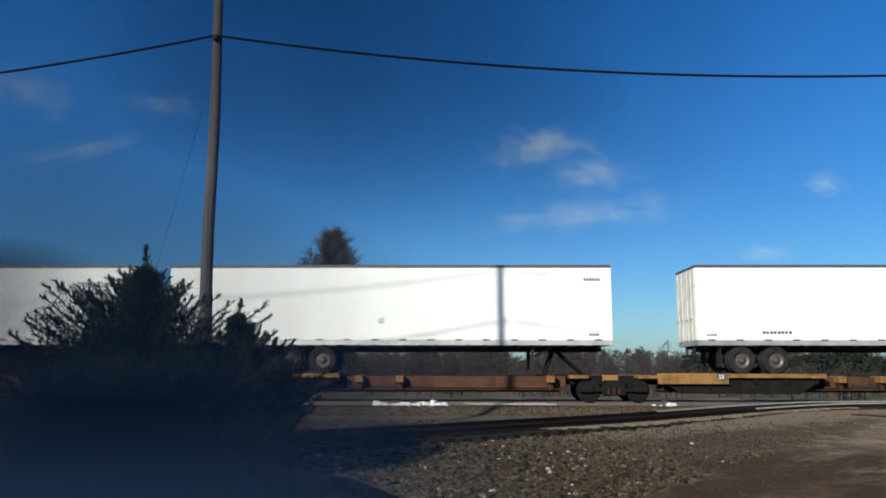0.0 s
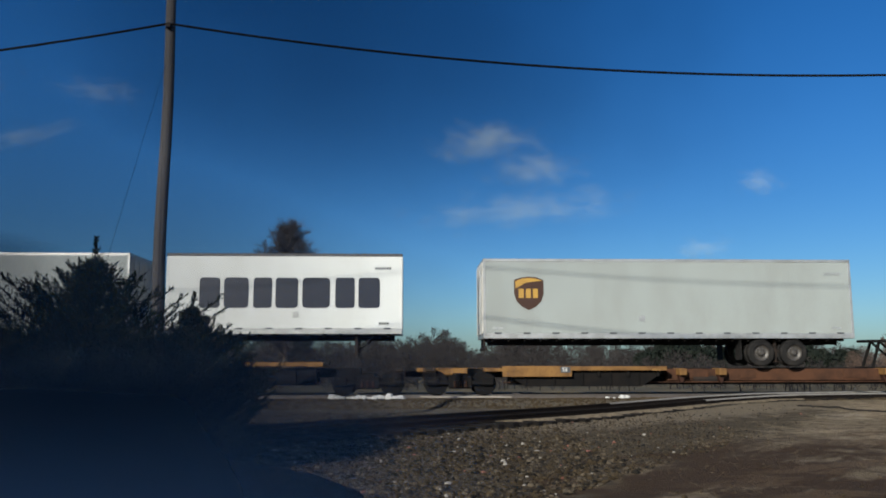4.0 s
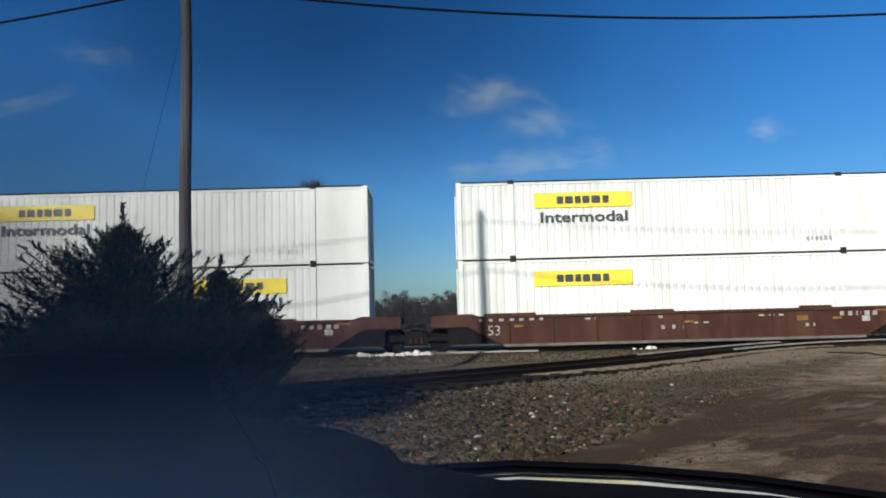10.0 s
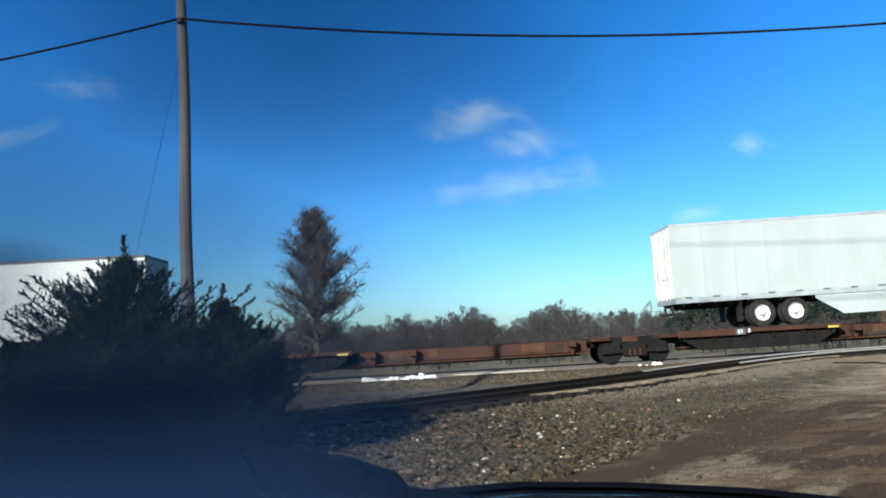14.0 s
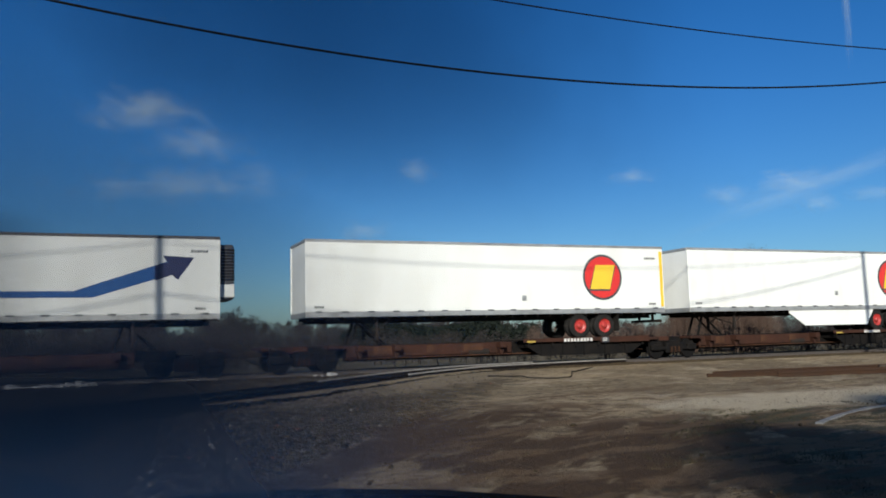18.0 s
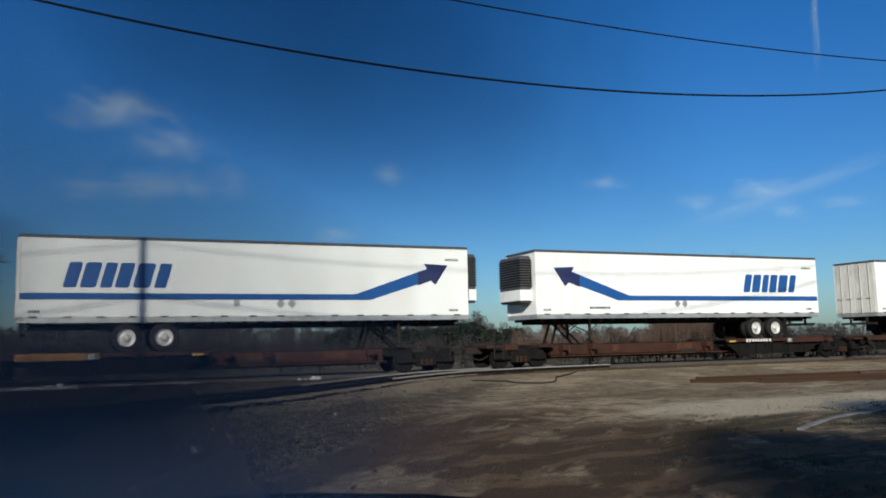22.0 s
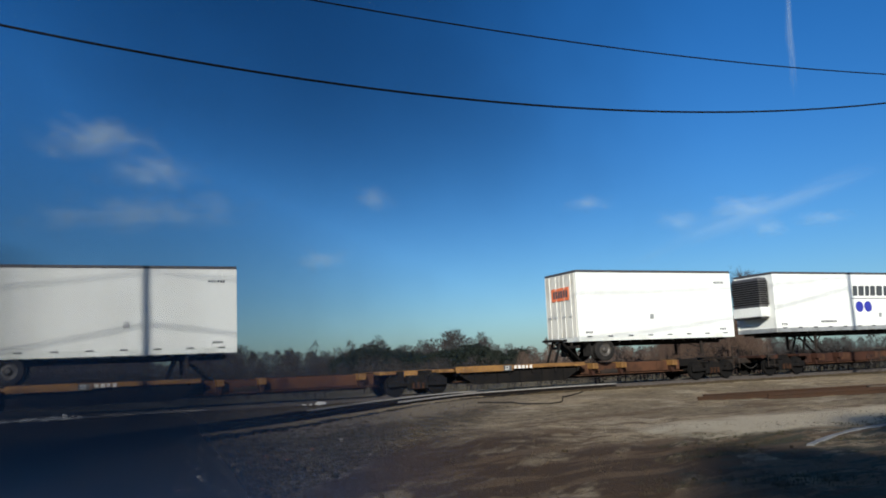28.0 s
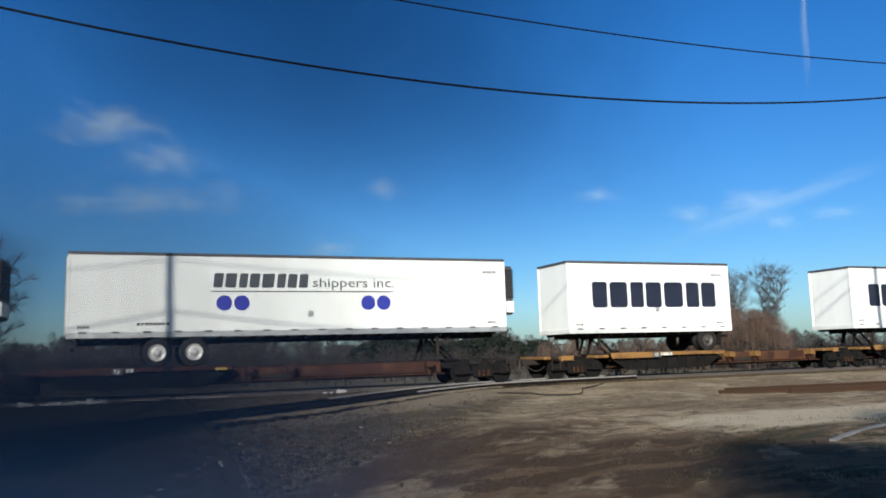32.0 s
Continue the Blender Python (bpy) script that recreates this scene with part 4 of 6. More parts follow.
def well(a, b, label, tint, first=True, last=True):
    t = thing("well_car", label, "railway wagon", "wagons of the train")
    on_train(t, a)
    L = b - a
    y = -1.42
    prof = [(0.55, 0.86), (1.9, 0.86), (3.2, 0.14), (L - 3.2, 0.14), (L - 1.9, 0.86), (L - 0.55, 0.86), (L - 0.55, 1.28), (L - 2.0, 1.34), (L - 2.4, 1.22), (2.4, 1.22), (2.0, 1.34), (0.55, 1.28)]
    for yy in (y, -y - 0.06):
        put("side", shaped(("well_side", round(L, 2)), lambda bm: flat(bm, prof, 0, 0.06)), M[tint], t, (0, yy, 0))
    put("top_chord", shaped(("top_chord", round(L, 2)), lambda bm: [box(bm, 2.4, L - 2.4, yy - 0.05, yy + 0.05, 1.14, 1.25, 0.01) for yy in (y, -y)]), M[tint], t)
    # brown cars get the pale colour that paints a sunlit ledge
    put("bottom_chord", shaped(("bottom_chord", round(L, 2)), lambda bm: [box(bm, 3.2, L - 3.2, yy - 0.05, yy + 0.05, 0.10, 0.20, 0.01) for yy in (y, -y)]), M["ledge" if tint == "brown" else tint], t)
    me = shaped("well_post", lambda bm: box(bm, -0.04, 0.04, -0.035, 0, 0.18, 1.15, 0.005))
    for x in np.linspace(3.4, L - 3.4, 9):
        put("side_stiffener", me, M[tint], t, (x, y, 0))
    put("end_platform", shaped(("end_platform", round(L, 2)), lambda bm: [box(bm, x0, x1, -1.35, 1.35, 0.86, 1.0, 0.02) for x0, x1 in ((-0.4, 2.2), (L - 2.2, L + 0.4))] + [box(bm, 3.1, L - 3.1, -1.3, 1.3, 0.16, 0.28, 0.01)]), M["steel"], t)
    # raised plates along the top edge
    for x, w in ((2.5, 1.9), (L * 0.40, 1.6), (L - 5.6, 1.2)):
        put("edge_plate", shaped(("well_edge", w), lambda bm: box(bm, 0, w, -0.035, 0.035, 1.24, 1.33, 0.008)), M[tint], t, (x, y, 0))
    for x in (3.6, L * 0.5, L - 4.4):
        put("reflector", shaped("well_reflector", lambda bm: box(bm, 0, 0.32, -0.01, 0, 0.80, 0.89)), M["deck"], t, (x, y - 0.052, 0))
    # black panels added to darken the ends and hide the container's lower corners
    for x in (1.15, L - 3.35):
        put("end_bulkhead", shaped("end_bulkhead", lambda bm: box(bm, 0, 2.2, 0, 0.03, 0.22, 1.0, 0.005)), M["black"], t, (x, -1.36, 0))
    bogie(t, 0.0)
    if last:
        bogie(t, L)
    for x, on, sg in ((0.0, first, -1), (L, last, 1)):
        if on:
            put("coupler", shaped(("wcoupler", sg), lambda bm: (box(bm, min(0.4 * sg, 2.15 * sg), max(0.4 * sg, 2.15 * sg), -0.14, 0.14, 0.62, 0.88, 0.03), box(bm, min(0.4 * sg, 1.0 * sg), max(0.4 * sg, 1.0 * sg), -1.3, 1.3, 0.86, 0.96, 0.02))), M["steel"], t, (x, 0, 0))
            put("hand_rail", shaped("hand_rail", lambda bm: [tube(bm, (-0.35, 0, 0.9), (-0.35, 0, 1.75), 0.02, None, 6), tube(bm, (0.35, 0, 0.9), (0.35, 0, 1.75), 0.02, None, 6), tube(bm, (-0.35, 0, 1.74), (0.35, 0, 1.74), 0.02, None, 6), tube(bm, (-0.35, 0, 1.35), (0.35, 0, 1.35), 0.02, None, 6)]), M[tint], t, (x + sg * 0.5, -1.3, 0))
            put("brake_stand", shaped("brake_stand", lambda bm: (box(bm, -0.06, 0.06, -0.1, 0.1, 0.95, 2.0, 0.02), tube(bm, (0.06, 0, 1.9), (0.1, 0, 1.9), 0.25, None, 14))), M["steel"], t, (x + sg * 0.7, -0.6, 0))
    return t


# wagons, from the head of the train to its tail
def wagons():
    ochre = "ochre and rust spine car platform carrying a trailer"
    dark = "dark rusty spine car platform with yellow reflectors"

    def string(ends, tint, label, up=0.0, low=(), right=(), hitch=None, plate=None):
        for i in range(len(ends) - 1):
            spine(ends[i + 1], ends[i], label, tint, first=i == len(ends) - 2, last=i == 0, up=up, low=low, right=i in right, hitch=hitch.get(i) if hitch else None, plate=plate)
    string([24.5, 5.75, -11.9, -29.3, -48.4, -66.8], "deck", ochre)
    string([-70.2, -87.7, -106.2, -124.6], "deck", "ochre spine car platform with long tyre deck", 0.17, (1.4, 15.9), hitch={0: 0, 1: 0, 2: 0})
    string([-216.4, -233.5, -251.5, -268.9, -286.3, -303.3], "sill", dark, right=(2, 3, 4), hitch={1: 0})
    string([-307.5, -326.7, -344.5, -363.3], "sill", dark, right=(2,))
    string([-367.6, -383.7, -401.5, -419.5, -436.9, -454.0], "sill", "dark grimy spine car platform with yellow edge plates", right=(1, 2, 3, 4), plate="deck")
    string([-458.5, -473.4, -489.3, -505.0, -522.0, -537.5], "deck", ochre, hitch={0: 7.0, 1: 6.8, 2: 1.4, 3: 1.5, 4: 1.2})
    string([-541.9, -559.5, -577.0], "sill", dark)
    for ob, s, *_ in list(MOVING):
        if ob.name.startswith("spine_car") and -125 < s < -70:
            words("ALL PURPOSE SPINE CAR", 0.15, M["chalk"], ob, 7.2, 1.06, y=-1.42)
    w = well(-148.3, -128.9, "bright yellow well car carrying two stacked containers", "yellow")
    words("53", 0.42, M["charcoal"], w, 17.1 - 0.6, 0.62, y=-1.43, bold=0.006)
    plates(w, M["dullred"], signs(3, 11.6, 0.46, 2.2, 0.52, 0, 0.3), "decal", -1.43)
    plates(w, M["charcoal"], [[(4.5, 0.86), (7.1, 0.86), (7.1, 1.08), (4.5, 1.08)]], "number_panel", -1.428)
    tagged(plates(w, M["gold"], bars(4.65, 0.92, 1.0, 0.11, 4, 0, 0.3, 3) + bars(5.85, 0.92, 1.1, 0.11, 6, 0, 0.3, 4), "stencil", -1.436), kind="stuff")
    ends = [-152.6, -172.3, -192.1, -211.9]
    for i in range(3):
        w = well(ends[i + 1], ends[i], "oxide brown well car carrying two stacked containers", "brown", first=i == 2, last=i == 0)
        words("53", 0.52, M["worn"], w, 2.6, 0.53, y=-1.43)
        plates(w, M["worn"], bars(15.6, 0.92, 1.5, 0.16, 5, 0, 0.4, i), "decal", -1.43)
        plates(w, M["worn"], bars(9.0, 0.6, 1.2, 0.14, 3, 0, 0.6, i + 5), "decal", -1.43)
        for k, (x, z, wide, high, count) in enumerate(((2.3, 1.04, 2.6, 0.10, 7), (6.2, 1.02, 0.7, 0.07, 2), (8.9, 1.0, 0.5, 0.10, 1), (10.1, 0.78, 0.9, 0.05, 2), (12.6, 0.98, 1.1, 0.06, 3), (14.3, 0.56, 0.6, 0.12, 2), (16.4, 0.70, 0.8, 0.20, 1))):
            tagged(plates(w, M["worn"], bars(x, z, wide, high, count, 0, 0.5, 11 * i + k), "stencil", -1.43), kind="stuff")
        plates(w, M["deck"], [[(14.0, 0.78), (14.4, 0.78), (14.4, 0.96), (14.0, 0.96)], [(16.9, 1.06), (17.4, 1.06), (17.4, 1.16), (16.9, 1.16)]], "reflector", -1.432)


wagons()


def load():
    T53 = 16.4
    # plain white trailers at the head
    trailer(8.8, T53, "plain white semi-trailer riding a spine car")
    t = trailer(-10.7, T53, "plain white semi-trailer with dark belly frame", wheels="left", rear_x=4.5)
    t = trailer(-26.95, 14.9, "white semi-trailer with small navy lettering", rear_x=2.9)
    words("INTERMODAL", 0.25, M["navy"], t, 12.55, 4.20, bold=0.004)
    words("SERVICES", 0.25, M["navy"], t, 12.55, 3.93, bold=0.004)
    plates(t, M["navy"], bars(12.0, 4.02, 0.3, 0.26, 2, 0.2), "decal")
    tagged(plates(t, M["alu"], bars(13.0, 3.44, 0.4, 0.10, 3, 0, 0.3, 4) + bars(13.6, 3.44, 0.6, 0.10, 5, 0, 0.25, 5), "small_print"), kind="stuff")
    placards(t, 7.8, 2.48)
    trailer(-46.5, T53, "plain white semi-trailer with dark lift marks", rear_x=1.9)
    t = trailer(-65.95, 13.95, "pale grey parcel trailer with a gold-brown shield", "grey", roof="alu", rear_x=10.4)
    shield(t, 1.7, 3.8)
    # pairs of short trailers
    name_bars(trailer(-77.6, 8.65, "short white trailer with large navy lettering", axles=1, group="short trailers", up=0.17), 8.65)
    t = trailer(-87.6, 8.65, "short pale grey trailer with a gold-brown shield", "grey", roof="alu", axles=1, wheels="right", group="short trailers", up=0.17)
    shield(t, 1.75, 3.72)
    name_bars(trailer(-96.75, 8.65, "short white trailer with large navy lettering", axles=1, group="short trailers", up=0.17), 8.65)
    t = trailer(-106.4, 8.65, "short pale grey trailer with a gold-brown shield", "grey", roof="alu", axles=1, wheels="right", group="short trailers", up=0.17)
    shield(t, 1.35, 3.72)
    t = trailer(-115.9, 8.65, "short pale grey trailer with a gold-brown shield", "grey", roof="alu", axles=1, group="short trailers", up=0.17)
    shield(t, 7.0, 3.72)
    t = trailer(-125.1, 8.65, "short pale grey trailer with a gold-brown shield", "grey", roof="alu", axles=1, wheels="right", group="short trailers", up=0.17)
    shield(t, 1.75, 3.72)
    # stacked containers
    for s, lo, hi, full in ((-146.7, 9.7, 9.8, True), (-170.7, 2.8, 2.9, False), (-190.4, 9.7, 2.6, True)):
        for z, x in ((0.42, lo), (3.34, hi)):
            c = container(s, z, "white corrugated container with a yellow banner", "boxwhite")
            plates(c, M["lemon"], [[(x, z + 1.86), (x + 3.65, z + 1.86), (x + 3.65, z + 2.42), (x, z + 2.42)]], "banner", -1.30)
            plates(c, M["charcoal"], signs(6, x + 0.85, z + 2.0, 2.0, 0.28), "decal", -1.312)
            if full or z > 1:
                words("Intermodal", 0.55, M["charcoal"], c, x + 0.18, z + 1.32, y=-1.30, bold=0.012, width=3.25)
            plates(c, M["alu"], bars(13.0, z + 0.42, 1.0, 0.14, 6, 0, 0.4, 8), "decal", -1.30)
    for z, x in ((0.42, 11.7), (3.34, 2.35)):
        c = container(-210.3, z, "orange corrugated container with a dark name panel", "orange")
        plates(c, M["charcoal"], bars(x, z + 1.75, 1.75, 0.3, 9, 0, 0.2, 2), "decal", -1.30)
        if z > 1:
            tagged(plates(c, M["worn"], bars(0.4, z + 0.05, 13.6, 0.07, 26, 0, 0.45, 6), "edge_dashes", -1.292), kind="stuff")
            plates(c, M["gold"], bars(14.9, z + 0.9, 0.5, 0.5, 2, 0, 0.2, 3), "caution_mark", -1.30)
    # long trailers behind them
    t = trailer(-231.9, T53, "silver-white ribbed trailer with a purple banner", "silver", rim="rim", rear_x=3.2, skirt=(5.2, 12.6), ribs=14, roof="alu", tilt=0.6)
    plates(t, M["purple"], [[(12.2, 3.76), (15.95, 3.76), (15.95, 4.66), (12.2, 4.66)]], "banner")
    plates(t, M["white"], signs(5, 12.42, 4.02, 1.4, 0.42), "decal", NEAR - 0.02)
    words("MultiModal", 0.36, M["silver"], t, 13.98, 4.08, y=NEAR - 0.02, width=1.75)
    t = trailer(-267.85, T53, "white trailer with an orange name panel", "white", wheels="right", rear_x=3.1, skirt=(4.0, 11.2), skirt_foot=1.62)
    plates(t, M["tangerine"], [[(1.35, 3.72), (4.55, 3.72), (4.65, 4.5), (1.25, 4.5)]], "banner")
    plates(t, M["charcoal"], signs(6, 1.6, 3.9, 2.75, 0.44), "decal", NEAR - 0.02)
    for s in (-285.5, -303.3):
        t = trailer(s, T53, "white trailer with a round red and black emblem", "white", wheels="right", rim="redrim", rear_x=3.2, skirt=(6.0, 11.7) if s > -300 else None, roof="alu")
        plates(t, M["charcoal"], [disc(13.15, 3.62, 1.0, 36)], "emblem_ring")
        plates(t, M["red"], [disc(13.15, 3.62, 0.9, 36)], "emblem", NEAR - 0.018)
        plates(t, M["charcoal"], [[(12.42, 3.02), (13.5, 3.02), (13.84, 4.1), (12.78, 4.1)]], "emblem_shade", NEAR - 0.022)
        plates(t, M["gold"], [[(12.5, 3.1), (13.5, 3.1), (13.8, 4.15), (12.8, 4.15)]], "emblem_mark", NEAR - 0.03)
        plates(t, M["gold"], [[(16.2, 2.3), (16.36, 2.3), (16.36, 4.8), (16.2, 4.8)]], "reflective_strip")
    arrow(trailer(-322.8, T53, "white refrigerated trailer with a rising blue arrow", "white", reefer="right", rim="rim", rear_x=2.9), False)
    trailer(-341.9, T53, "plain white semi-trailer with dirty doors", rear_x=2.9)
    arrow(trailer(-362.6, T53, "white refrigerated trailer with a rising blue arrow", "white", wheels="right", reefer="left", rim="rim", rear_x=2.9), True)
    arrow(trailer(-382.2, T53, "white refrigerated trailer with a rising blue arrow", "white", reefer="right", rim="rim", rear_x=3.4), False)
    t = trailer(-400.8, T53, "plain white semi-trailer with a patched side panel", wheels="right", rear_x=3.0, rim="rim", top=5.16)
    plates(t, M["cream"], [[(12.9, 2.32), (16.25, 2.32), (16.25, 5.0), (12.9, 5.0)]], "patched_panel", NEAR - 0.006, "cream replacement side panel")
    dots(trailer(-418.5, T53, "white refrigerated trailer with paired violet discs", "white", wheels="right", reefer="left", rim="rim", rear_x=2.9, top=5.12), 0.10)
    trailer(-437.4, T53, "plain white semi-trailer with dirty doors", wheels="right")
    dots(trailer(-454.6, T53, "white refrigerated trailer with paired violet discs", "white", wheels="right", reefer="left", rim="rim", rear_x=2.9), 0.30)
    # short trailers at the tail
    for s in (-465.95, -489.1):
        t = trailer(s, 8.65, "short plain white trailer with a red rear panel", axles=1, group="short trailers", floor=1.90)
        rear_sign(t)
    t = trailer(-505.25, 8.65, "short white trailer with a navy and orange mark", axles=1, wheels="right", group="short trailers", ribs=14, floor=1.90)
    plates(t, M["navy"], signs(3, 1.05, 3.95, 1.95, 0.78, 0.22), "decal")
    plates(t, M["coral"], [[(1.05, 3.74), (2.95, 3.86), (1.05, 3.86)]], "stripe")
    plates(t, M["coral"], [[(1.08, 3.26), (2.9, 3.78), (1.08, 3.66)]], "stripe")
    words("FREIGHT", 0.26, M["navy"], t, 1.95, 3.14)
    for i in range(3):
        put("front_mark", shaped("front_mark", lambda bm: box(bm, -0.008, 0, 0, 0.30, 3.95, 4.55)), M["navy"], t, (-0.004, -0.55 + i * 0.40, 0))
    put("front_stripe", shaped("front_stripe", lambda bm: box(bm, -0.008, 0, -0.6, 0.5, 3.60, 3.80)), M["coral"], t, (-0.004, 0, 0))
    for s in (-521.65, -537.95):
        name_bars(trailer(s, 8.65, "short white trailer with large navy lettering", axles=1, wheels="right", group="short trailers", floor=1.90), 8.65)
    dots(trailer(-557.3, T53, "white refrigerated trailer with paired violet discs", "white", wheels="left", reefer="right", rim="rim", rear_x=2.9), -0.35)
    trailer(-576.2, T53, "plain white semi-trailer at the tail of view", reefer="right")


def name_bars(t, L):
    plates(t, M["ink"], signs(7, 1.22, 3.0, 6.75, 1.12, 0, 0.16), "decal")
    return t


def shield(t, x, z):
    plates(t, M["darkbrown"], [[(x - 0.55, z + 0.42), (x - 0.28, z + 0.52), (x, z + 0.55), (x + 0.28, z + 0.52), (x + 0.55, z + 0.42), (x + 0.55, z - 0.1), (x + 0.46, z - 0.38), (x + 0.25, z - 0.58), (x, z - 0.70), (x - 0.25, z - 0.58), (x - 0.46, z - 0.38), (x - 0.55, z - 0.1)]], "shield")
    plates(t, M["dullgold"], [[(x - 0.5, z + 0.1), (x - 0.1, z + 0.32), (x + 0.5, z + 0.40), (x + 0.26, z + 0.47), (x, z + 0.5), (x - 0.27, z + 0.47), (x - 0.5, z + 0.38)]] + bars(x - 0.38, z - 0.25, 0.8, 0.34, 3, 0, 0.25, 5), "shield_mark", NEAR - 0.018)


def arrow(t, flip):
    L = 16.4
    f = (lambda p: [(L - x, z) for x, z in p][::-1]) if flip else (lambda p: p)
    plates(t, M["blue"], [f([(0.05, 2.84), (12.2, 2.84), (14.6, 3.60), (14.6, 4.10), (11.6, 3.06), (0.05, 3.06)])], "arrow_stripe")
    plates(t, M["navy"], [f([(14.2, 3.42), (14.75, 3.62), (14.95, 3.45), (15.5, 4.25), (14.45, 4.30), (14.62, 4.05), (14.2, 3.95)])], "arrow_head", NEAR - 0.016)
    plates(t, M["blue"], signs(6, 11.5 if flip else 1.35, 3.25, 3.4, 0.86, 0.25, 0.2), "decal")
    placards(t, L - 8.9 if flip else 8.7, 2.70)
    # the stripe and name go on across the end doors
    x = L + 0.040 if flip else -0.052
    put("door_stripe", shaped("door_stripe", lambda bm: box(bm, 0, 0.012, NEAR + 0.12, -NEAR - 0.12, 2.84, 3.06)), M["blue"], t, (x, 0, 0))
    for i in range(6):
        put("door_mark", shaped("door_mark", lambda bm: box(bm, 0, 0.012, 0, 0.22, 3.22, 3.62)), M["blue"], t, (x, -0.95 + i * 0.32, 0))


def dots(t, dx=0.0):
    x0 = 4.8 + dx
    for x in (5.50, 6.12, 10.88, 11.50):
        plates(t, M["violet"], [disc(x + dx, 3.24, 0.28, 24)], "disc")
    plates(t, M["charcoal"], signs(8, x0 + 0.3, 3.80, 3.5, 0.52, 0.12), "decal")
    words("shippers inc.", 0.52, M["charcoal"], t, x0 + 3.9, 3.83, width=3.2)
    plates(t, M["charcoal"], [[(x0 + 0.2, 3.64), (x0 + 7.1, 3.64), (x0 + 7.1, 3.68), (x0 + 0.2, 3.68)]], "rule")


def rear_sign(t):
    bm = bmesh.new()
    box(bm, -0.066, -0.05, -0.78, 0.68, 3.75, 4.33)
    me = bpy.data.meshes.new("rear_panel")
    bm.to_mesh(me)
    bm.free()
    put("rear_panel", me, M["coral"], t)
    for i in range(6):
        put("panel_mark", shaped("panel_mark", lambda bm: box(bm, -0.008, 0, 0, 0.15, 3.88, 4.2)), M["charcoal"], t, (-0.066, -0.68 + i * 0.21, 0))


load()

# ---- trees and shrubs ----
def limb(verts, faces, a, b, r0, r1, sides=5):
    a, b = Vector(a), Vector(b)
    q = (b - a).to_track_quat("Z", "Y")
    k = len(verts)
    for p, r in ((a, r0), (b, r1)):
        for i in range(sides):
            w = 2 * math.pi * i / sides
            verts.append(p + q @ Vector((r * math.cos(w), r * math.sin(w), 0)))
    for i in range(sides):
        j = (i + 1) % sides
        faces.append((k + i, k + j, k + sides + j, k + sides + i))


def raw(name, verts, faces, mat, parent=None, label=""):
    me = bpy.data.meshes.new(name)
    me.from_pydata([tuple(v) for v in verts], [], faces)
    me.materials.append(mat)
    ob = new(name, me)
    if parent:
        ob.parent = parent
    return tagged(ob, label) if label else ob


def bare_tree(x, y, high, seed, label, spread=0.55, leafy=0.0, twig="twig", depth=6, trunk=0.022, forks=3):
    rr = random.Random(seed)
    t = thing("bare_tree", label, "tree", "trees beyond the line")
    t.matrix_basis = pose(x, y, height(x, y) - 0.1)
    wood, fw, fine, ff = [], [], [], []

    def grow(p, d, length, r, level):
        steps = 3
        for _ in range(steps):
            d = (d + Vector((rr.uniform(-1, 1), rr.uniform(-1, 1), rr.uniform(-0.3, 0.6))) * 0.14).normalized()
            e = p + d * length / steps
            if level < 3:
                limb(wood, fw, p, e, r, r * 0.86, 6 if level < 2 else 4)
            else:
                limb(fine, ff, p, e, max(r, 0.012), max(r * 0.8, 0.009), 3)
            p, r = e, r * 0.86
        if level >= depth:
            return
        for _ in range(forks + (1 if level in (1, 2) else 0)):
            side = Vector((rr.uniform(-1, 1), rr.uniform(-1, 1), rr.uniform(-0.15, 0.8))).normalized()
            grow(p - d * length * rr.uniform(0, 0.55), (d * (1 - spread) + side * spread + Vector((0, 0, 0.12))).normalized(), length * rr.uniform(0.55, 0.8), r * 0.62, level + 1)
    grow(Vector((0, 0, 0)), Vector((0, 0, 1)), high * 0.30, high * trunk, 0)
    top = max(v.z for v in wood + fine)
    k = high / top
    for v in wood + fine:
        v *= k
    raw("trunk", wood, fw, M["bark"], t)
    raw("twigs", fine, ff, M[twig], t)
    if leafy:
        tips = [fine[f[3]] for f in ff]
        lv, lf = [], []
        for _ in range(int(leafy)):
            p = rr.choice(tips) + Vector((rr.gauss(0, 0.25), rr.gauss(0, 0.25), rr.gauss(0, 0.25)))
            s = rr.uniform(0.06, 0.13)
            a = Vector((rr.uniform(-1, 1), rr.uniform(-1, 1), rr.uniform(-1, 1))).normalized() * s
            b = a.orthogonal().normalized() * s * 0.7
            i = len(lv)
            lv += [p - a, p + b, p + a, p - b]
            lf.append((i, i + 1, i + 2, i + 3))
        raw("dry_leaves", lv, lf, M["twig"], t, "dry russet leaves still on twigs")
    return t


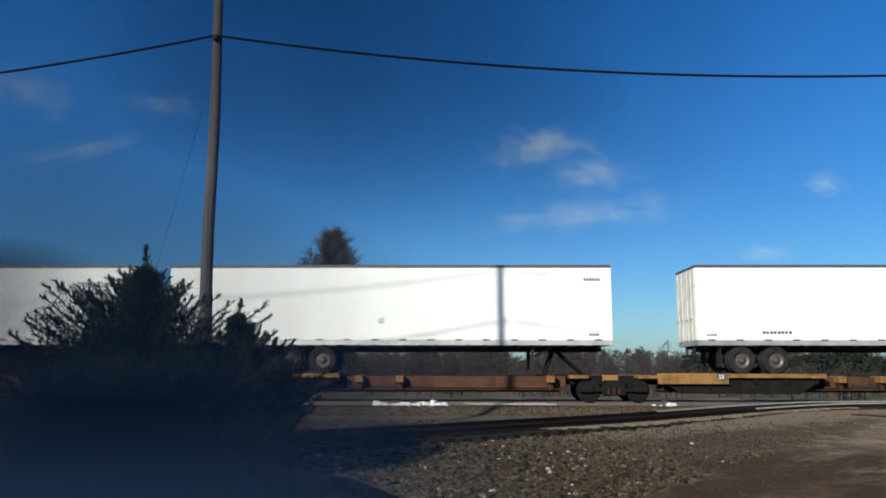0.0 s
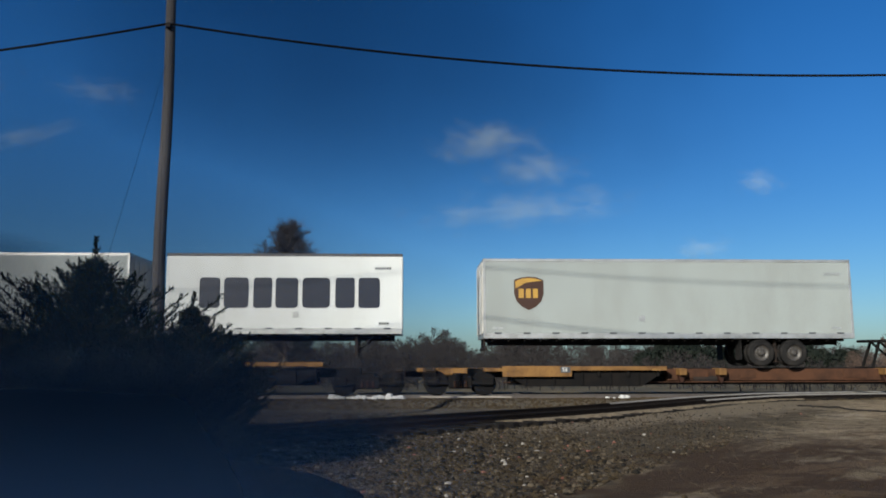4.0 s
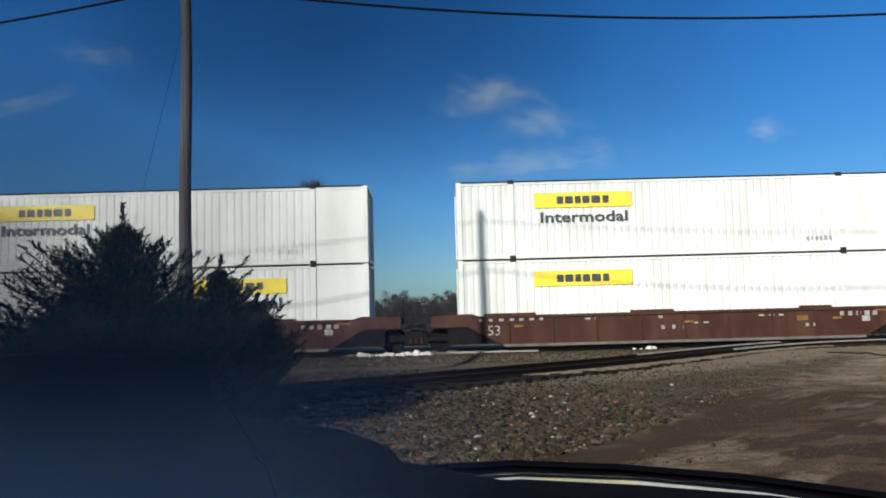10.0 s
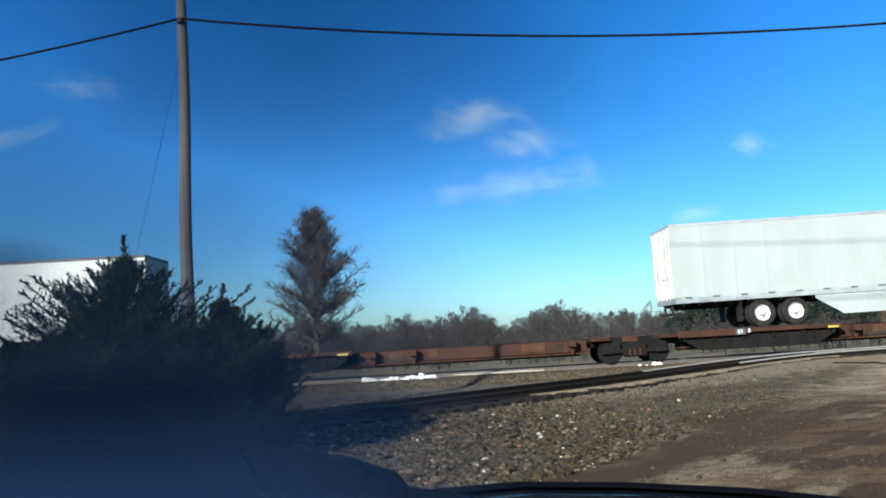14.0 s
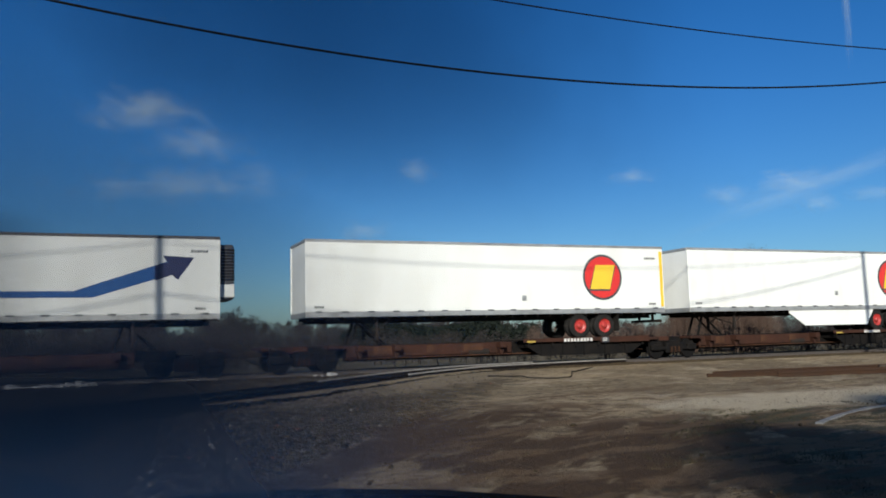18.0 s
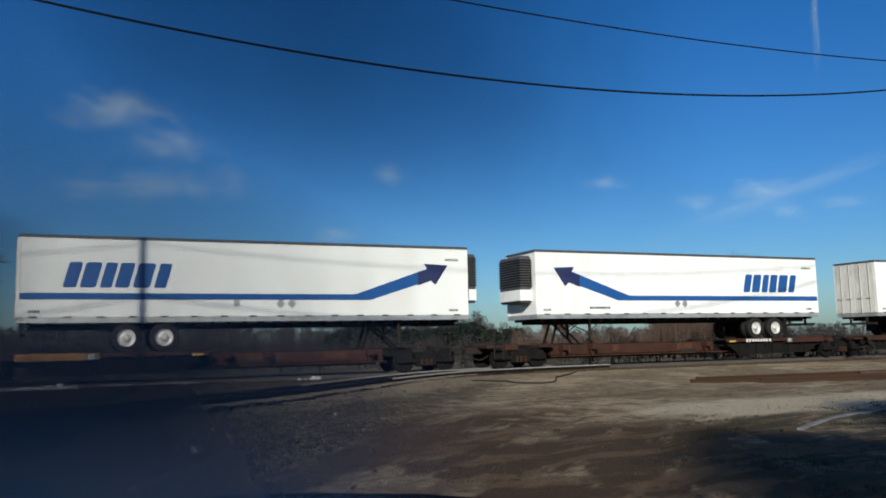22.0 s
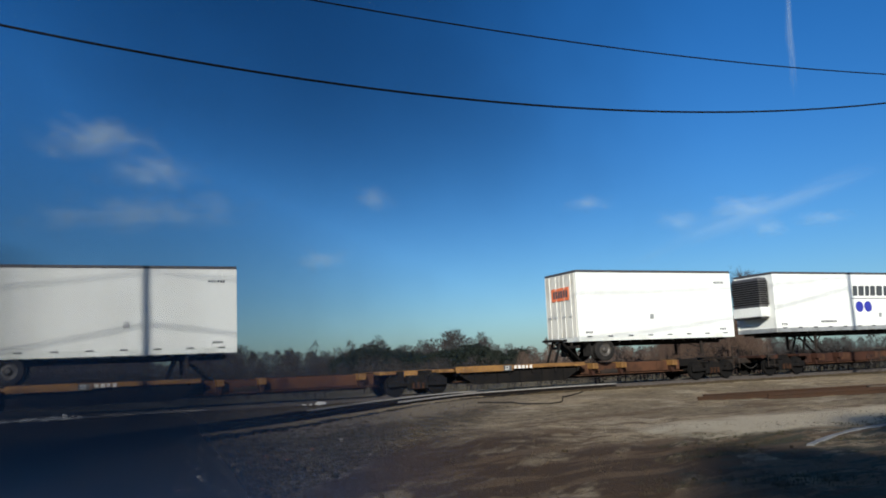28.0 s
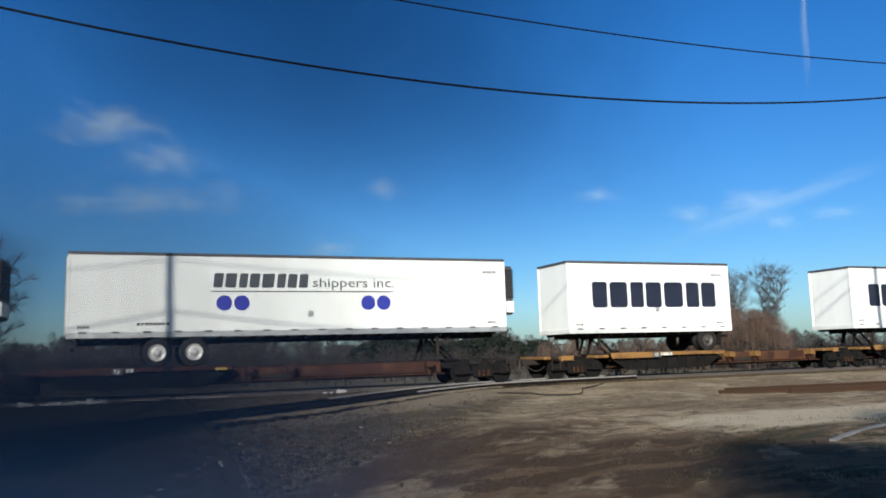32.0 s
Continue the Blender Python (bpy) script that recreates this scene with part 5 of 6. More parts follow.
def cone_tree(x, y, high, wide, seed, label):
    """A leafless larch-like tree: one stem, rising side boughs, a haze of twigs."""
    rr = random.Random(seed)
    t = thing("bare_tree", label, "tree", "trees beyond the line")
    t.matrix_basis = pose(x, y, height(x, y) - 0.1)
    wood, fw, fine, ff = [], [], [], []
    limb(wood, fw, (0, 0, 0), (0.1, 0, high * 0.55), 0.24, 0.13, 8)
    limb(wood, fw, (0.1, 0, high * 0.55), (0.0, 0, high), 0.13, 0.02, 6)
    for i in range(210):
        u = rr.random() ** 0.85
        z = high * (0.13 + 0.80 * u)
        a = rr.uniform(0, 6.283)
        w = wide * (0.16 + 0.84 * (1 - u) ** 0.9) * rr.uniform(0.5, 1.1) * (0.6 if u < 0.10 else 1.0)
        d = Vector((math.cos(a), math.sin(a), 0.25 + rr.uniform(0.1, 0.5) + 1.3 * u * u)).normalized()
        p = Vector((0.05, 0, z))
        e = p + d * w
        limb(wood, fw, p, e, 0.034 * (1.2 - u), 0.008, 4)
        for j in range(int(6 + 8 * w)):
            f = rr.uniform(0.25, 1.0)
            q = p.lerp(e, f)
            g = (d * 0.6 + Vector((rr.gauss(0, 0.5), rr.gauss(0, 0.5), rr.gauss(0.35, 0.4)))).normalized()
            m = q + g * rr.uniform(0.3, 0.8)
            limb(fine, ff, q, m, 0.014, 0.008, 3)
            for _ in range(3):
                limb(fine, ff, q.lerp(m, rr.uniform(0.3, 1.0)), m + (g + Vector((rr.gauss(0, 0.6), rr.gauss(0, 0.6), rr.gauss(0, 0.5)))).normalized() * rr.uniform(0.15, 0.5), 0.011, 0.006, 3)
    raw("trunk", wood, fw, M["bark"], t)
    tagged(raw("twig_haze", fine, ff, M["greytwig"], t), kind="stuff")
    return t


def slim_tree(x, y, high, wide, seed, label):
    """A slim leafless tree: a few upright stems that fork into a thin haze of twigs."""
    rr = random.Random(seed)
    t = thing("bare_tree", label, "tree", "trees beyond the line")
    t.matrix_basis = pose(x, y, height(x, y) - 0.1)
    wood, fw, fine, ff = [], [], [], []
    fork = Vector((0, 0, high * 0.34))
    limb(wood, fw, (0, 0, 0), fork, 0.10, 0.07, 7)
    for i in range(8):
        a = i * 2.4 + rr.uniform(-0.4, 0.4)
        p, r = fork.copy(), 0.034
        lean = rr.uniform(0.06, 0.34)
        d = Vector((math.cos(a) * lean, math.sin(a) * lean, 1)).normalized()
        for k in range(6):
            e = p + (d + Vector((rr.gauss(0, 0.12), rr.gauss(0, 0.12), 0))).normalized() * high * rr.uniform(0.085, 0.118)
            limb(wood, fw, p, e, r, r * 0.78, 5)
            p, r = e, r * 0.78
            for _ in range(6):
                b = rr.uniform(0, 6.283)
                g = Vector((math.cos(b), math.sin(b), rr.uniform(0.5, 1.3))).normalized()
                q = p + g * wide * rr.uniform(0.25, 0.6)
                limb(fine, ff, p, q, 0.012, 0.008, 3)
                for _ in range(6):
                    o = p.lerp(q, rr.uniform(0.3, 1.0))
                    h = (g + Vector((rr.gauss(0, 0.5), rr.gauss(0, 0.5), rr.gauss(0.3, 0.4)))).normalized()
                    m = o + h * rr.uniform(0.2, 0.6)
                    limb(fine, ff, o, m, 0.008, 0.006, 3)
                    for _ in range(2):
                        limb(fine, ff, m, m + (h + Vector((rr.gauss(0, 0.6), rr.gauss(0, 0.6), rr.gauss(0.2, 0.5)))).normalized() * rr.uniform(0.15, 0.4), 0.006, 0.004, 3)
    raw("trunk", wood, fw, M["bark"], t)
    tagged(raw("twig_haze", fine, ff, M["greytwig"], t), kind="stuff")
    return t


def tuft_crown(t, high, wide, low, seed, count):
    """Needle tufts in flat drifts round a trunk."""
    rr = random.Random(seed)
    lv, lf = [], []
    for _ in range(count):
        z = high * (low + (1 - low) * rr.random())
        a, r = rr.uniform(0, 6.283), wide * (1.15 - z / high) * math.sqrt(rr.random()) + 0.3
        c = Vector((r * math.cos(a), r * math.sin(a), z))
        if noise.noise((c.x * 1.15, c.y * 1.15, c.z * 1.5 + seed)) < -0.02:
            continue
        for _ in range(16):
            p = c + Vector((rr.gauss(0, 0.55), rr.gauss(0, 0.55), rr.gauss(0, 0.10)))
            g = Vector((rr.gauss(0, 1), rr.gauss(0, 1), rr.gauss(0.4, 0.6))).normalized() * rr.uniform(0.10, 0.22)
            q = g.orthogonal().normalized() * 0.035
            k = len(lv)
            lv += [p, p + g * 0.5 + q, p + g, p + g * 0.5 - q]
            lf.append((k, k + 1, k + 2, k + 3))
    raw("crown", lv, lf, M["pine"], t)


def cedar(x, y, high, wide, seed, label, boughs=200, tip=0.97, lean=0.0):
    """A ragged juniper: a trunk with many rising, pointed boughs, each feathered with short sprays."""
    rr = random.Random(seed)
    t = thing("cedar_tree", label, "conifer", "cedars by the pole")
    t.matrix_basis = pose(x, y, height(x, y) - 0.05)
    wood, fw, lv, lf = [], [], [], []
    limb(wood, fw, (0, 0, 0), (lean, 0, high * 0.97), 0.09, 0.010, 7)

    def feather(line, fat):
        """Sprays along a bough, long at its foot and short at its tip."""
        run = sum((q - p).length for p, q in zip(line, line[1:]))
        for i in range(max(8, int(run * 38))):
            f = 0.08 + 0.92 * (i + rr.random()) / max(8, int(run * 38))
            k = min(int(f * (len(line) - 1)), len(line) - 2)
            p = line[k].lerp(line[k + 1], f * (len(line) - 1) - k)
            g = (line[k + 1] - line[k]).normalized()
            g = (g + Vector((rr.gauss(0, 0.5), rr.gauss(0, 0.5), rr.gauss(0.12, 0.35)))).normalized()
            n = fat * rr.uniform(0.6, 1.2) * (1.0 - 0.80 * f)
            for j in range(8):
                q0 = p + g * n * j / 8
                h = (g + Vector((rr.gauss(0, 0.4), rr.gauss(0, 0.4), rr.gauss(0.1, 0.35)))).normalized()
                sz = rr.uniform(0.022, 0.048)
                q = Matrix.Rotation(rr.uniform(0, 6.28), 3, h) @ h.orthogonal().normalized() * sz * 0.24
                m = len(lv)
                lv.extend((q0, q0 + h * sz * 0.45 + q, q0 + h * sz * 1.3, q0 + h * sz * 0.45 - q))
                lf.append((m, m + 1, m + 2, m + 3))

    for i in range(boughs):
        u = ((i + rr.random()) / boughs) ** 0.95 * 0.96
        a = i * 2.4 + rr.uniform(-0.5, 0.5)
        lobe = 0.95 + 0.35 * noise.noise((math.cos(a) * 1.3 + seed, math.sin(a) * 1.3, u * 5))
        out = min(1.0, 0.03 + 2.5 * max(0.0, 0.98 - u) ** 1.25) * (0.80 + 0.20 * min(1.0, u * 4))
        w = max(0.06, wide * out * rr.uniform(0.62, 1.22) * lobe)
        foot = Vector((lean * u, 0, high * u * 0.90))
        d = Vector((math.cos(a), math.sin(a), 0))
        steep = 0.22 + 0.40 * u + rr.uniform(-0.08, 0.25)
        line = [foot + d * w * f + Vector((rr.gauss(0, 0.015), rr.gauss(0, 0.015), w * steep * f ** 1.35 + (0.05 + 0.06 * u) * f)) for f in (0, 0.25, 0.5, 0.75, 1.0)]
        for p, q in zip(line, line[1:]):
            limb(wood, fw, p, q, 0.010, 0.006, 3)
        feather(line, 0.20 + 0.16 * min(w, 1.2))
    # the leader
    top = [Vector((lean * f, 0, high * f)) + Vector((rr.gauss(0, 0.02), 0, 0)) for f in (0.80, 0.87, 0.93, 0.97, 1.0)]
    for _ in range(2):
        feather(top, 0.17)
    raw("trunk", wood, fw, M["thicket"], t)
    raw("crown", lv, lf, M["cedar"], t)
    return t


def cedars():
    # azimuth and range of each, seen from the drive
    for az, rng_, high, wide, seed, n, label in (
            (-21.3, 13.0, 3.52, 1.56, 3, 380, "dark green ragged juniper beside a utility pole"),
            (-15.0, 12.6, 2.66, 1.12, 5, 250, "smaller dark green juniper with a pointed top"),
            (-18.2, 12.2, 2.1, 1.3, 8, 210, "low dark green juniper bush on the verge"),
            (-12.6, 13.0, 2.1, 0.66, 9, 190, "low dark green juniper bush on the verge"),
            (-24.6, 12.6, 2.25, 1.25, 12, 200, "low dark green juniper bush on the verge")):
        a = radians(az)
        cedar(rng_ * math.sin(a), rng_ * math.cos(a), high, wide, seed, label, n)


def polar(az, r):
    return r * math.sin(radians(az)), r * math.cos(radians(az))


def far_trees():
    cone_tree(-9.45, 61.3, 12.0, 5.9, 4, "tall cone-shaped tree with fine brown twigs")
    bare_tree(*polar(-31.0, 48), 8.2, 7, "grey leafless tree with spreading twigs", 0.5, forks=3)
    bare_tree(*polar(-27.5, 60), 7.5, 9, "grey leafless tree with spreading twigs", 0.5, forks=3)
    slim_tree(*polar(41.6, 75), 7.8, 1.9, 11, "tall grey leafless tree above brown brush")
    bare_tree(*polar(31.4, 75), 4.3, 15, "small grey leafless tree above brown brush", 0.6, forks=3)
    slim_tree(*polar(43.9, 76), 8.2, 1.6, 13, "tall grey leafless tree above brown brush")


def woods():
    """Belts of winter wood along the skyline, each one joined mass of stems and twigs."""
    rr = random.Random(21)

    def belt(name, label, mat, az0, az1, r0, r1, count, h0, h1, clump, thin=0.07):
        verts, faces = [], []
        for _ in range(count):
            az, r = rr.uniform(az0, az1), rr.uniform(r0, r1)
            x, y = polar(az, r)
            h = rr.uniform(h0, h1) * (0.9 + 0.45 * noise.noise((az * 0.30, r * 0.02, 5))) * (1 - 0.42 * smooth(25, 31, az) if name == "winter_woods" else 1)
            limb(verts, faces, (x, y, 0), (x + rr.uniform(-0.3, 0.3), y, h * 0.75), h * 0.018, h * 0.008, 4)
            for _ in range(clump):
                u = rr.uniform(0.10, 0.98)
                if mat == "pine":
                    w, s = h * 0.34 * math.sin(math.pi * (0.16 + 0.74 * u)), rr.uniform(0.22, 0.5)
                else:
                    w, s = h * 0.30 * math.sin(math.pi * (0.12 + 0.82 * u)), rr.uniform(0.10, 0.22) * h * (0.75 if mat == "brush" else 1)
                a = rr.uniform(0, 6.283)
                rad = w * math.sqrt(rr.random())
                p = Vector((x + rad * math.cos(a), y + rad * math.sin(a), h * u))
                g = (Vector((math.cos(a), math.sin(a), 0)) * rr.uniform(0.0, 0.9) + Vector((rr.gauss(0, 0.4), rr.gauss(0, 0.4), rr.uniform(0.2, 1.1)))).normalized() * s
                q = g.orthogonal().normalized()
                q = Matrix.Rotation(rr.uniform(0, 6.283), 3, g.normalized()) @ q * s * (0.5 if mat == "pine" else thin)
                k = len(verts)
                verts += [p - g * 0.5, p + q, p + g * 0.5, p - q]
                faces.append((k, k + 1, k + 2, k + 3))
        tagged(raw(name, verts, faces, M[mat]), label, "woodland", kind="stuff")
    belt("winter_woods", "belt of brown leafless winter woods", "thicket", -46, 64, 150, 230, 1400, 5.2, 7.3, 190, 0.045)
    belt("wood_edge", "grey leafless wood edge behind the railway", "thicket", -46, 12, 85, 120, 420, 3.0, 4.4, 200, 0.045)
    belt("pine_woods", "distant dark green pines on the skyline", "pine", 15.5, 29, 138, 149, 150, 3.4, 5.0, 260)
    belt("brush", "brown winter brush behind the railway", "thicket", -46, 64, 46, 90, 1700, 1.1, 2.2, 80, 0.06)
    belt("brush_mound", "dense brown brush mound below bare trees", "brush", 38.0, 44.6, 62, 74, 150, 2.4, 5.0, 700, 0.013)
    belt("low_brush", "low brown brush behind the railway", "brush", 28.5, 37.5, 62, 76, 130, 1.4, 2.9, 420, 0.016)


cedars()
far_trees()
woods()

# a pine behind the car, known by the shade that it throws on the drive
shade = bare_tree(5.2, -7.0, 9.3, 17, "tall pine behind the car shading the drive", 0.38, 0, depth=5, trunk=0.02)
shade.name = "pine_tree"
tuft_crown(shade, 9.3, 4.6, 0.34, 6, 2300)
shade = bare_tree(1.3, -4.9, 7.2, 19, "smaller pine behind the car shading the drive", 0.34, 0, depth=5, trunk=0.02)
shade.name = "pine_tree"
tuft_crown(shade, 7.2, 2.8, 0.42, 16, 1500)
shade = bare_tree(9.8, -8.0, 12.4, 23, "tall pine behind the car shading the drive", 0.38, 0, depth=5, trunk=0.02)
shade.name = "pine_tree"
tuft_crown(shade, 12.4, 4.8, 0.34, 26, 2600)


# ---- small things on the ground ----
def pebble(rr, p, s, verts, faces):
    k = len(verts)
    g = (1 + 5 ** 0.5) / 2
    ico = [(-1, g, 0), (1, g, 0), (-1, -g, 0), (1, -g, 0), (0, -1, g), (0, 1, g), (0, -1, -g), (0, 1, -g), (g, 0, -1), (g, 0, 1), (-g, 0, -1), (-g, 0, 1)]
    tri = [(0, 11, 5), (0, 5, 1), (0, 1, 7), (0, 7, 10), (0, 10, 11), (1, 5, 9), (5, 11, 4), (11, 10, 2), (10, 7, 6), (7, 1, 8), (3, 9, 4), (3, 4, 2), (3, 2, 6), (3, 6, 8), (3, 8, 9), (4, 9, 5), (2, 4, 11), (6, 2, 10), (8, 6, 7), (9, 8, 1)]
    sx, sy, sz = s * rr.uniform(0.7, 1.3), s * rr.uniform(0.7, 1.3), s * rr.uniform(0.45, 0.9)
    w = rr.uniform(0, 6.28)
    c, n = math.cos(w), math.sin(w)
    for x, y, z in ico:
        m = rr.uniform(0.75, 1.15) / 1.9
        x, y, z = x * sx * m, y * sy * m, z * sz * m
        verts.append((p[0] + x * c - y * n, p[1] + x * n + y * c, p[2] + z))
    faces += [tuple(k + i for i in f) for f in tri]


def stones():
    rr = random.Random(5)
    sets = {"stone": ([], []), "redstone": ([], []), "palestone": ([], []), "greystone": ([], []), "darkstone": ([], [])}
    for _ in range(44000):
        x, y = rr.uniform(-6, 14), 8.6 + 17.4 * rr.random() ** 1.15
        run = (x - 6.5) * 0.80 - (y - 11.0) * 0.60
        if spur_distance(x, y) < 1.3 or (run > -3.2 and rr.random() < 0.975) or (x > 8 and rr.random() < 0.8) or rr.random() > 1.3 - (y - 9) / 18:
            continue
        kind = rr.choices(["stone", "redstone", "palestone", "greystone", "darkstone"], (0.52, 0.008, 0.009, 0.24, 0.22))[0] if run < -3.2 else "stone"
        s = rr.choice((0.013, 0.017, 0.022, 0.029, 0.038)) * rr.uniform(0.7, 1.35) * (1.15 if x < 3.5 else 0.75)
        pebble(rr, (x, y, height(x, y) + s * 0.25), s, *sets[kind])
    # larger stones that stand out
    for x, y, s in ((1.46, 12.91, 0.065), (2.25, 14.9, 0.05), (5.1, 18.0, 0.05), (2.2, 14.2, 0.045), (1.5, 12.55, 0.05), (7.81, 12.94, 0.07), (-0.2, 10.9, 0.05), (0.6, 11.6, 0.045)):
        pebble(rr, (x, y, height(x, y) + s * 0.3), s, *sets["palestone" if x in (1.46, 2.25, 5.1) else "greystone" if x != 7.81 else "stone"])
    for mat, name, label in (("stone", "gravel", "loose grey-brown gravel stones"), ("greystone", "grey_gravel", "loose pale grey gravel stones"), ("redstone", "red_gravel", "scattered reddish stones"), ("darkstone", "dark_gravel", "scattered dark cinder stones"), ("palestone", "pale_gravel", "scattered pale stones")):
        tagged(raw(name, *sets[mat], M[mat]), label, "gravel", kind="stuff")
    # ballast of the main line
    v, f = [], []
    for _ in range(9000):
        x, y = rr.uniform(-16, 42), rr.uniform(28.35, 30.2)
        pebble(rr, (x, y, height(x, y) + 0.01), rr.uniform(0.03, 0.055), v, f)
    tagged(raw("ballast", v, f, M["stone"]), "grey-brown crushed ballast beside the rails", "gravel", kind="stuff")


stones()


def yard_litter():
    """Dry clods on the drive and tufts of rank grass beside it."""
    rr = random.Random(15)
    v, f = [], []
    for _ in range(6500):
        x, y = rr.uniform(1.5, 21), 6.0 + 15 * rr.random() ** 1.3
        if spur_distance(x, y) < 1.6 or noise.noise((x * 0.6, y * 0.6, 9)) < -0.1:
            continue
        s = rr.choice((0.006, 0.008, 0.011, 0.016)) * rr.uniform(0.7, 1.4)
        pebble(rr, (x, y, height(x, y) + s * 0.15), s, v, f)
    tagged(raw("dry_clods", v, f, M["clod"]), "small dry clods and grit on the drive", "dirt", kind="stuff")
    v, f = [], []
    for _ in range(4200):
        x, y = rr.uniform(5.5, 20), rr.uniform(5.5, 13.4)
        if (x - 6.5) * 0.80 - (y - 11.0) * 0.60 < 1.2 or noise.noise((x * 0.55, y * 0.9, 4)) < 0.02:
            continue
        z = height(x, y)
        for _ in range(7):
            a, h = rr.uniform(0, 6.283), rr.uniform(0.02, 0.055)
            p = Vector((x + rr.gauss(0, 0.05), y + rr.gauss(0, 0.05), z - 0.005))
            e = p + Vector((math.cos(a) * h * 0.6, math.sin(a) * h * 0.6, h))
            w = Vector((-math.sin(a), math.cos(a), 0)) * 0.006
            k = len(v)
            v += [p - w, p + w, e]
            f.append((k, k + 1, k + 2))
    tagged(raw("rank_grass", v, f, M["drygrass"]), "short rank winter grass beside the drive", "grass", kind="stuff")


yard_litter()


def rubble():
    rr = random.Random(8)
    spots = [(-2.9 + i * 0.19, 30.05 + rr.uniform(-0.12, 0.1), rr.uniform(0.10, 0.19)) for i in range(14)] + [(7.2, 30.05, 0.10), (7.45, 30.1, 0.07), (7.75, 30.0, 0.14), (7.9, 30.05, 0.11)]
    for x, y, s in spots:
        v, f = [], []
        pebble(rr, (0, 0, 0), s * 1.1, v, f)
        ob = raw("rubble_lump", v, f, M["chalk"])
        ob.matrix_basis = pose(x, y, height(x, y) + s * 0.30)
        tagged(ob, "white lump of broken rubble beside the rail", "rubble", "white rubble")


rubble()


def loose_timber():
    def plank(x0, x1, y, z, w, label, mat, turn=0.0):
        me = shaped(("plank", x0), lambda bm: box(bm, 0, x1 - x0, -w, w, 0, 0.05, 0.006))
        ob = put("plank", me, M[mat], None, (x0, y, z), (0, 0, turn))
        tagged(ob, label, "plank", "loose planks")
    # pale strips added where the near rail catches the sun
    plank(0.55, 2.1, 29.75, 0.33, 0.07, "pale strip standing in for the sunlit near rail", "paleglint")
    plank(2.0, 3.6, 29.7, 0.33, 0.06, "pale strip standing in for the sunlit near rail", "paleglint", -0.8)
    plank(0.3, 3.3, 30.15, 0.33, 0.05, "thin pale strip added for the sunlit near rail", "paleglint")


loose_timber()


def scrap_rails():
    """Old rails laid beside the drive."""
    for x0, y0, x1, y1, z in ((18.3, 21.6, 31.0, 19.4, 0.16), (18.9, 22.0, 31.5, 20.6, 0.16), (20.5, 20.75, 29.5, 18.9, 0.14)):
        d = Vector((x1 - x0, y1 - y0, 0)).normalized()
        side = Vector((-d.y, d.x, 0))
        bm = bmesh.new()
        sweep(bm, [(Vector((0, 0, 0)), side), (Vector((x1 - x0, y1 - y0, 0)), side)], [(u * 1.3, v * 1.25) for u, v in RAIL])
        me = bpy.data.meshes.new("scrap_rail")
        bm.to_mesh(me)
        bm.free()
        me.materials.append(M["scraprail"])
        ob = new("scrap_rail", me)
        ob.matrix_basis = pose(x0, y0, min(height(x0, y0), height(x1, y1)) + z - 0.16)
        tagged(ob, "long rusty rail lying on the dirt", "rail", "scrap rails")
    t = put("timber", shaped("timber", lambda bm: box(bm, 0, 2.4, -0.12, 0.12, 0, 0.2, 0.015)), M["tie"], None, (25.6, 21.1, height(26, 21) - 0.02), (0, 0, -38))
    tagged(t, "old dark timber tie leaning across rails", "timber")


scrap_rails()


def hose():
    pts = [(12.2, 25.6), (13.0, 25.2), (13.1, 24.1), (13.7, 23.6), (14.6, 24.1), (15.6, 25.6), (16.2, 26.1), (17.6, 27.3)]
    line = []
    for i in range(len(pts) - 1):
        p = [Vector(pts[min(max(i + k, 0), len(pts) - 1)]) for k in (-1, 0, 1, 2)]
        for j in range(8):
            u = j / 8
            q = 0.5 * (2 * p[1] + (p[2] - p[0]) * u + (2 * p[0] - 5 * p[1] + 4 * p[2] - p[3]) * u * u + (3 * p[1] - p[0] - 3 * p[2] + p[3]) * u ** 3)
            line.append((Vector((q.x, q.y, height(q.x, q.y) + 0.025)), Vector((0.6, -0.8, 0))))
    bm = bmesh.new()
    sweep(bm, line, [(0.020 * math.cos(k * math.pi / 3), 0.020 * math.sin(k * math.pi / 3)) for k in range(6)])
    me = bpy.data.meshes.new("hose")
    bm.to_mesh(me)
    bm.free()
    me.materials.append(M["cable"])
    tagged(new("hose", me), "black hose lying slack on pale dirt", "hose")


hose()


def pale_strip():
    """A bowed slab of pale concrete half sunk in the dark patch."""
    pts = [(11.05, 10.4), (12.3, 11.12), (13.7, 11.68), (15.2, 12.2), (17.5, 12.8)]
    line = [(Vector((x, y, height(x, y) - 0.03)), Vector((-0.45, 0.89, 0))) for x, y in pts]
    bm = bmesh.new()
    sweep(bm, line, [(-0.065, 0), (0.065, 0), (0.055, 0.06), (-0.055, 0.06)])
    me = bpy.data.meshes.new("kerb")
    bm.to_mesh(me)
    bm.free()
    me.materials.append(M["kerbstone"])
    tagged(new("kerb", me), "pale curved concrete edging half sunk in soil", "kerb")


pale_strip()


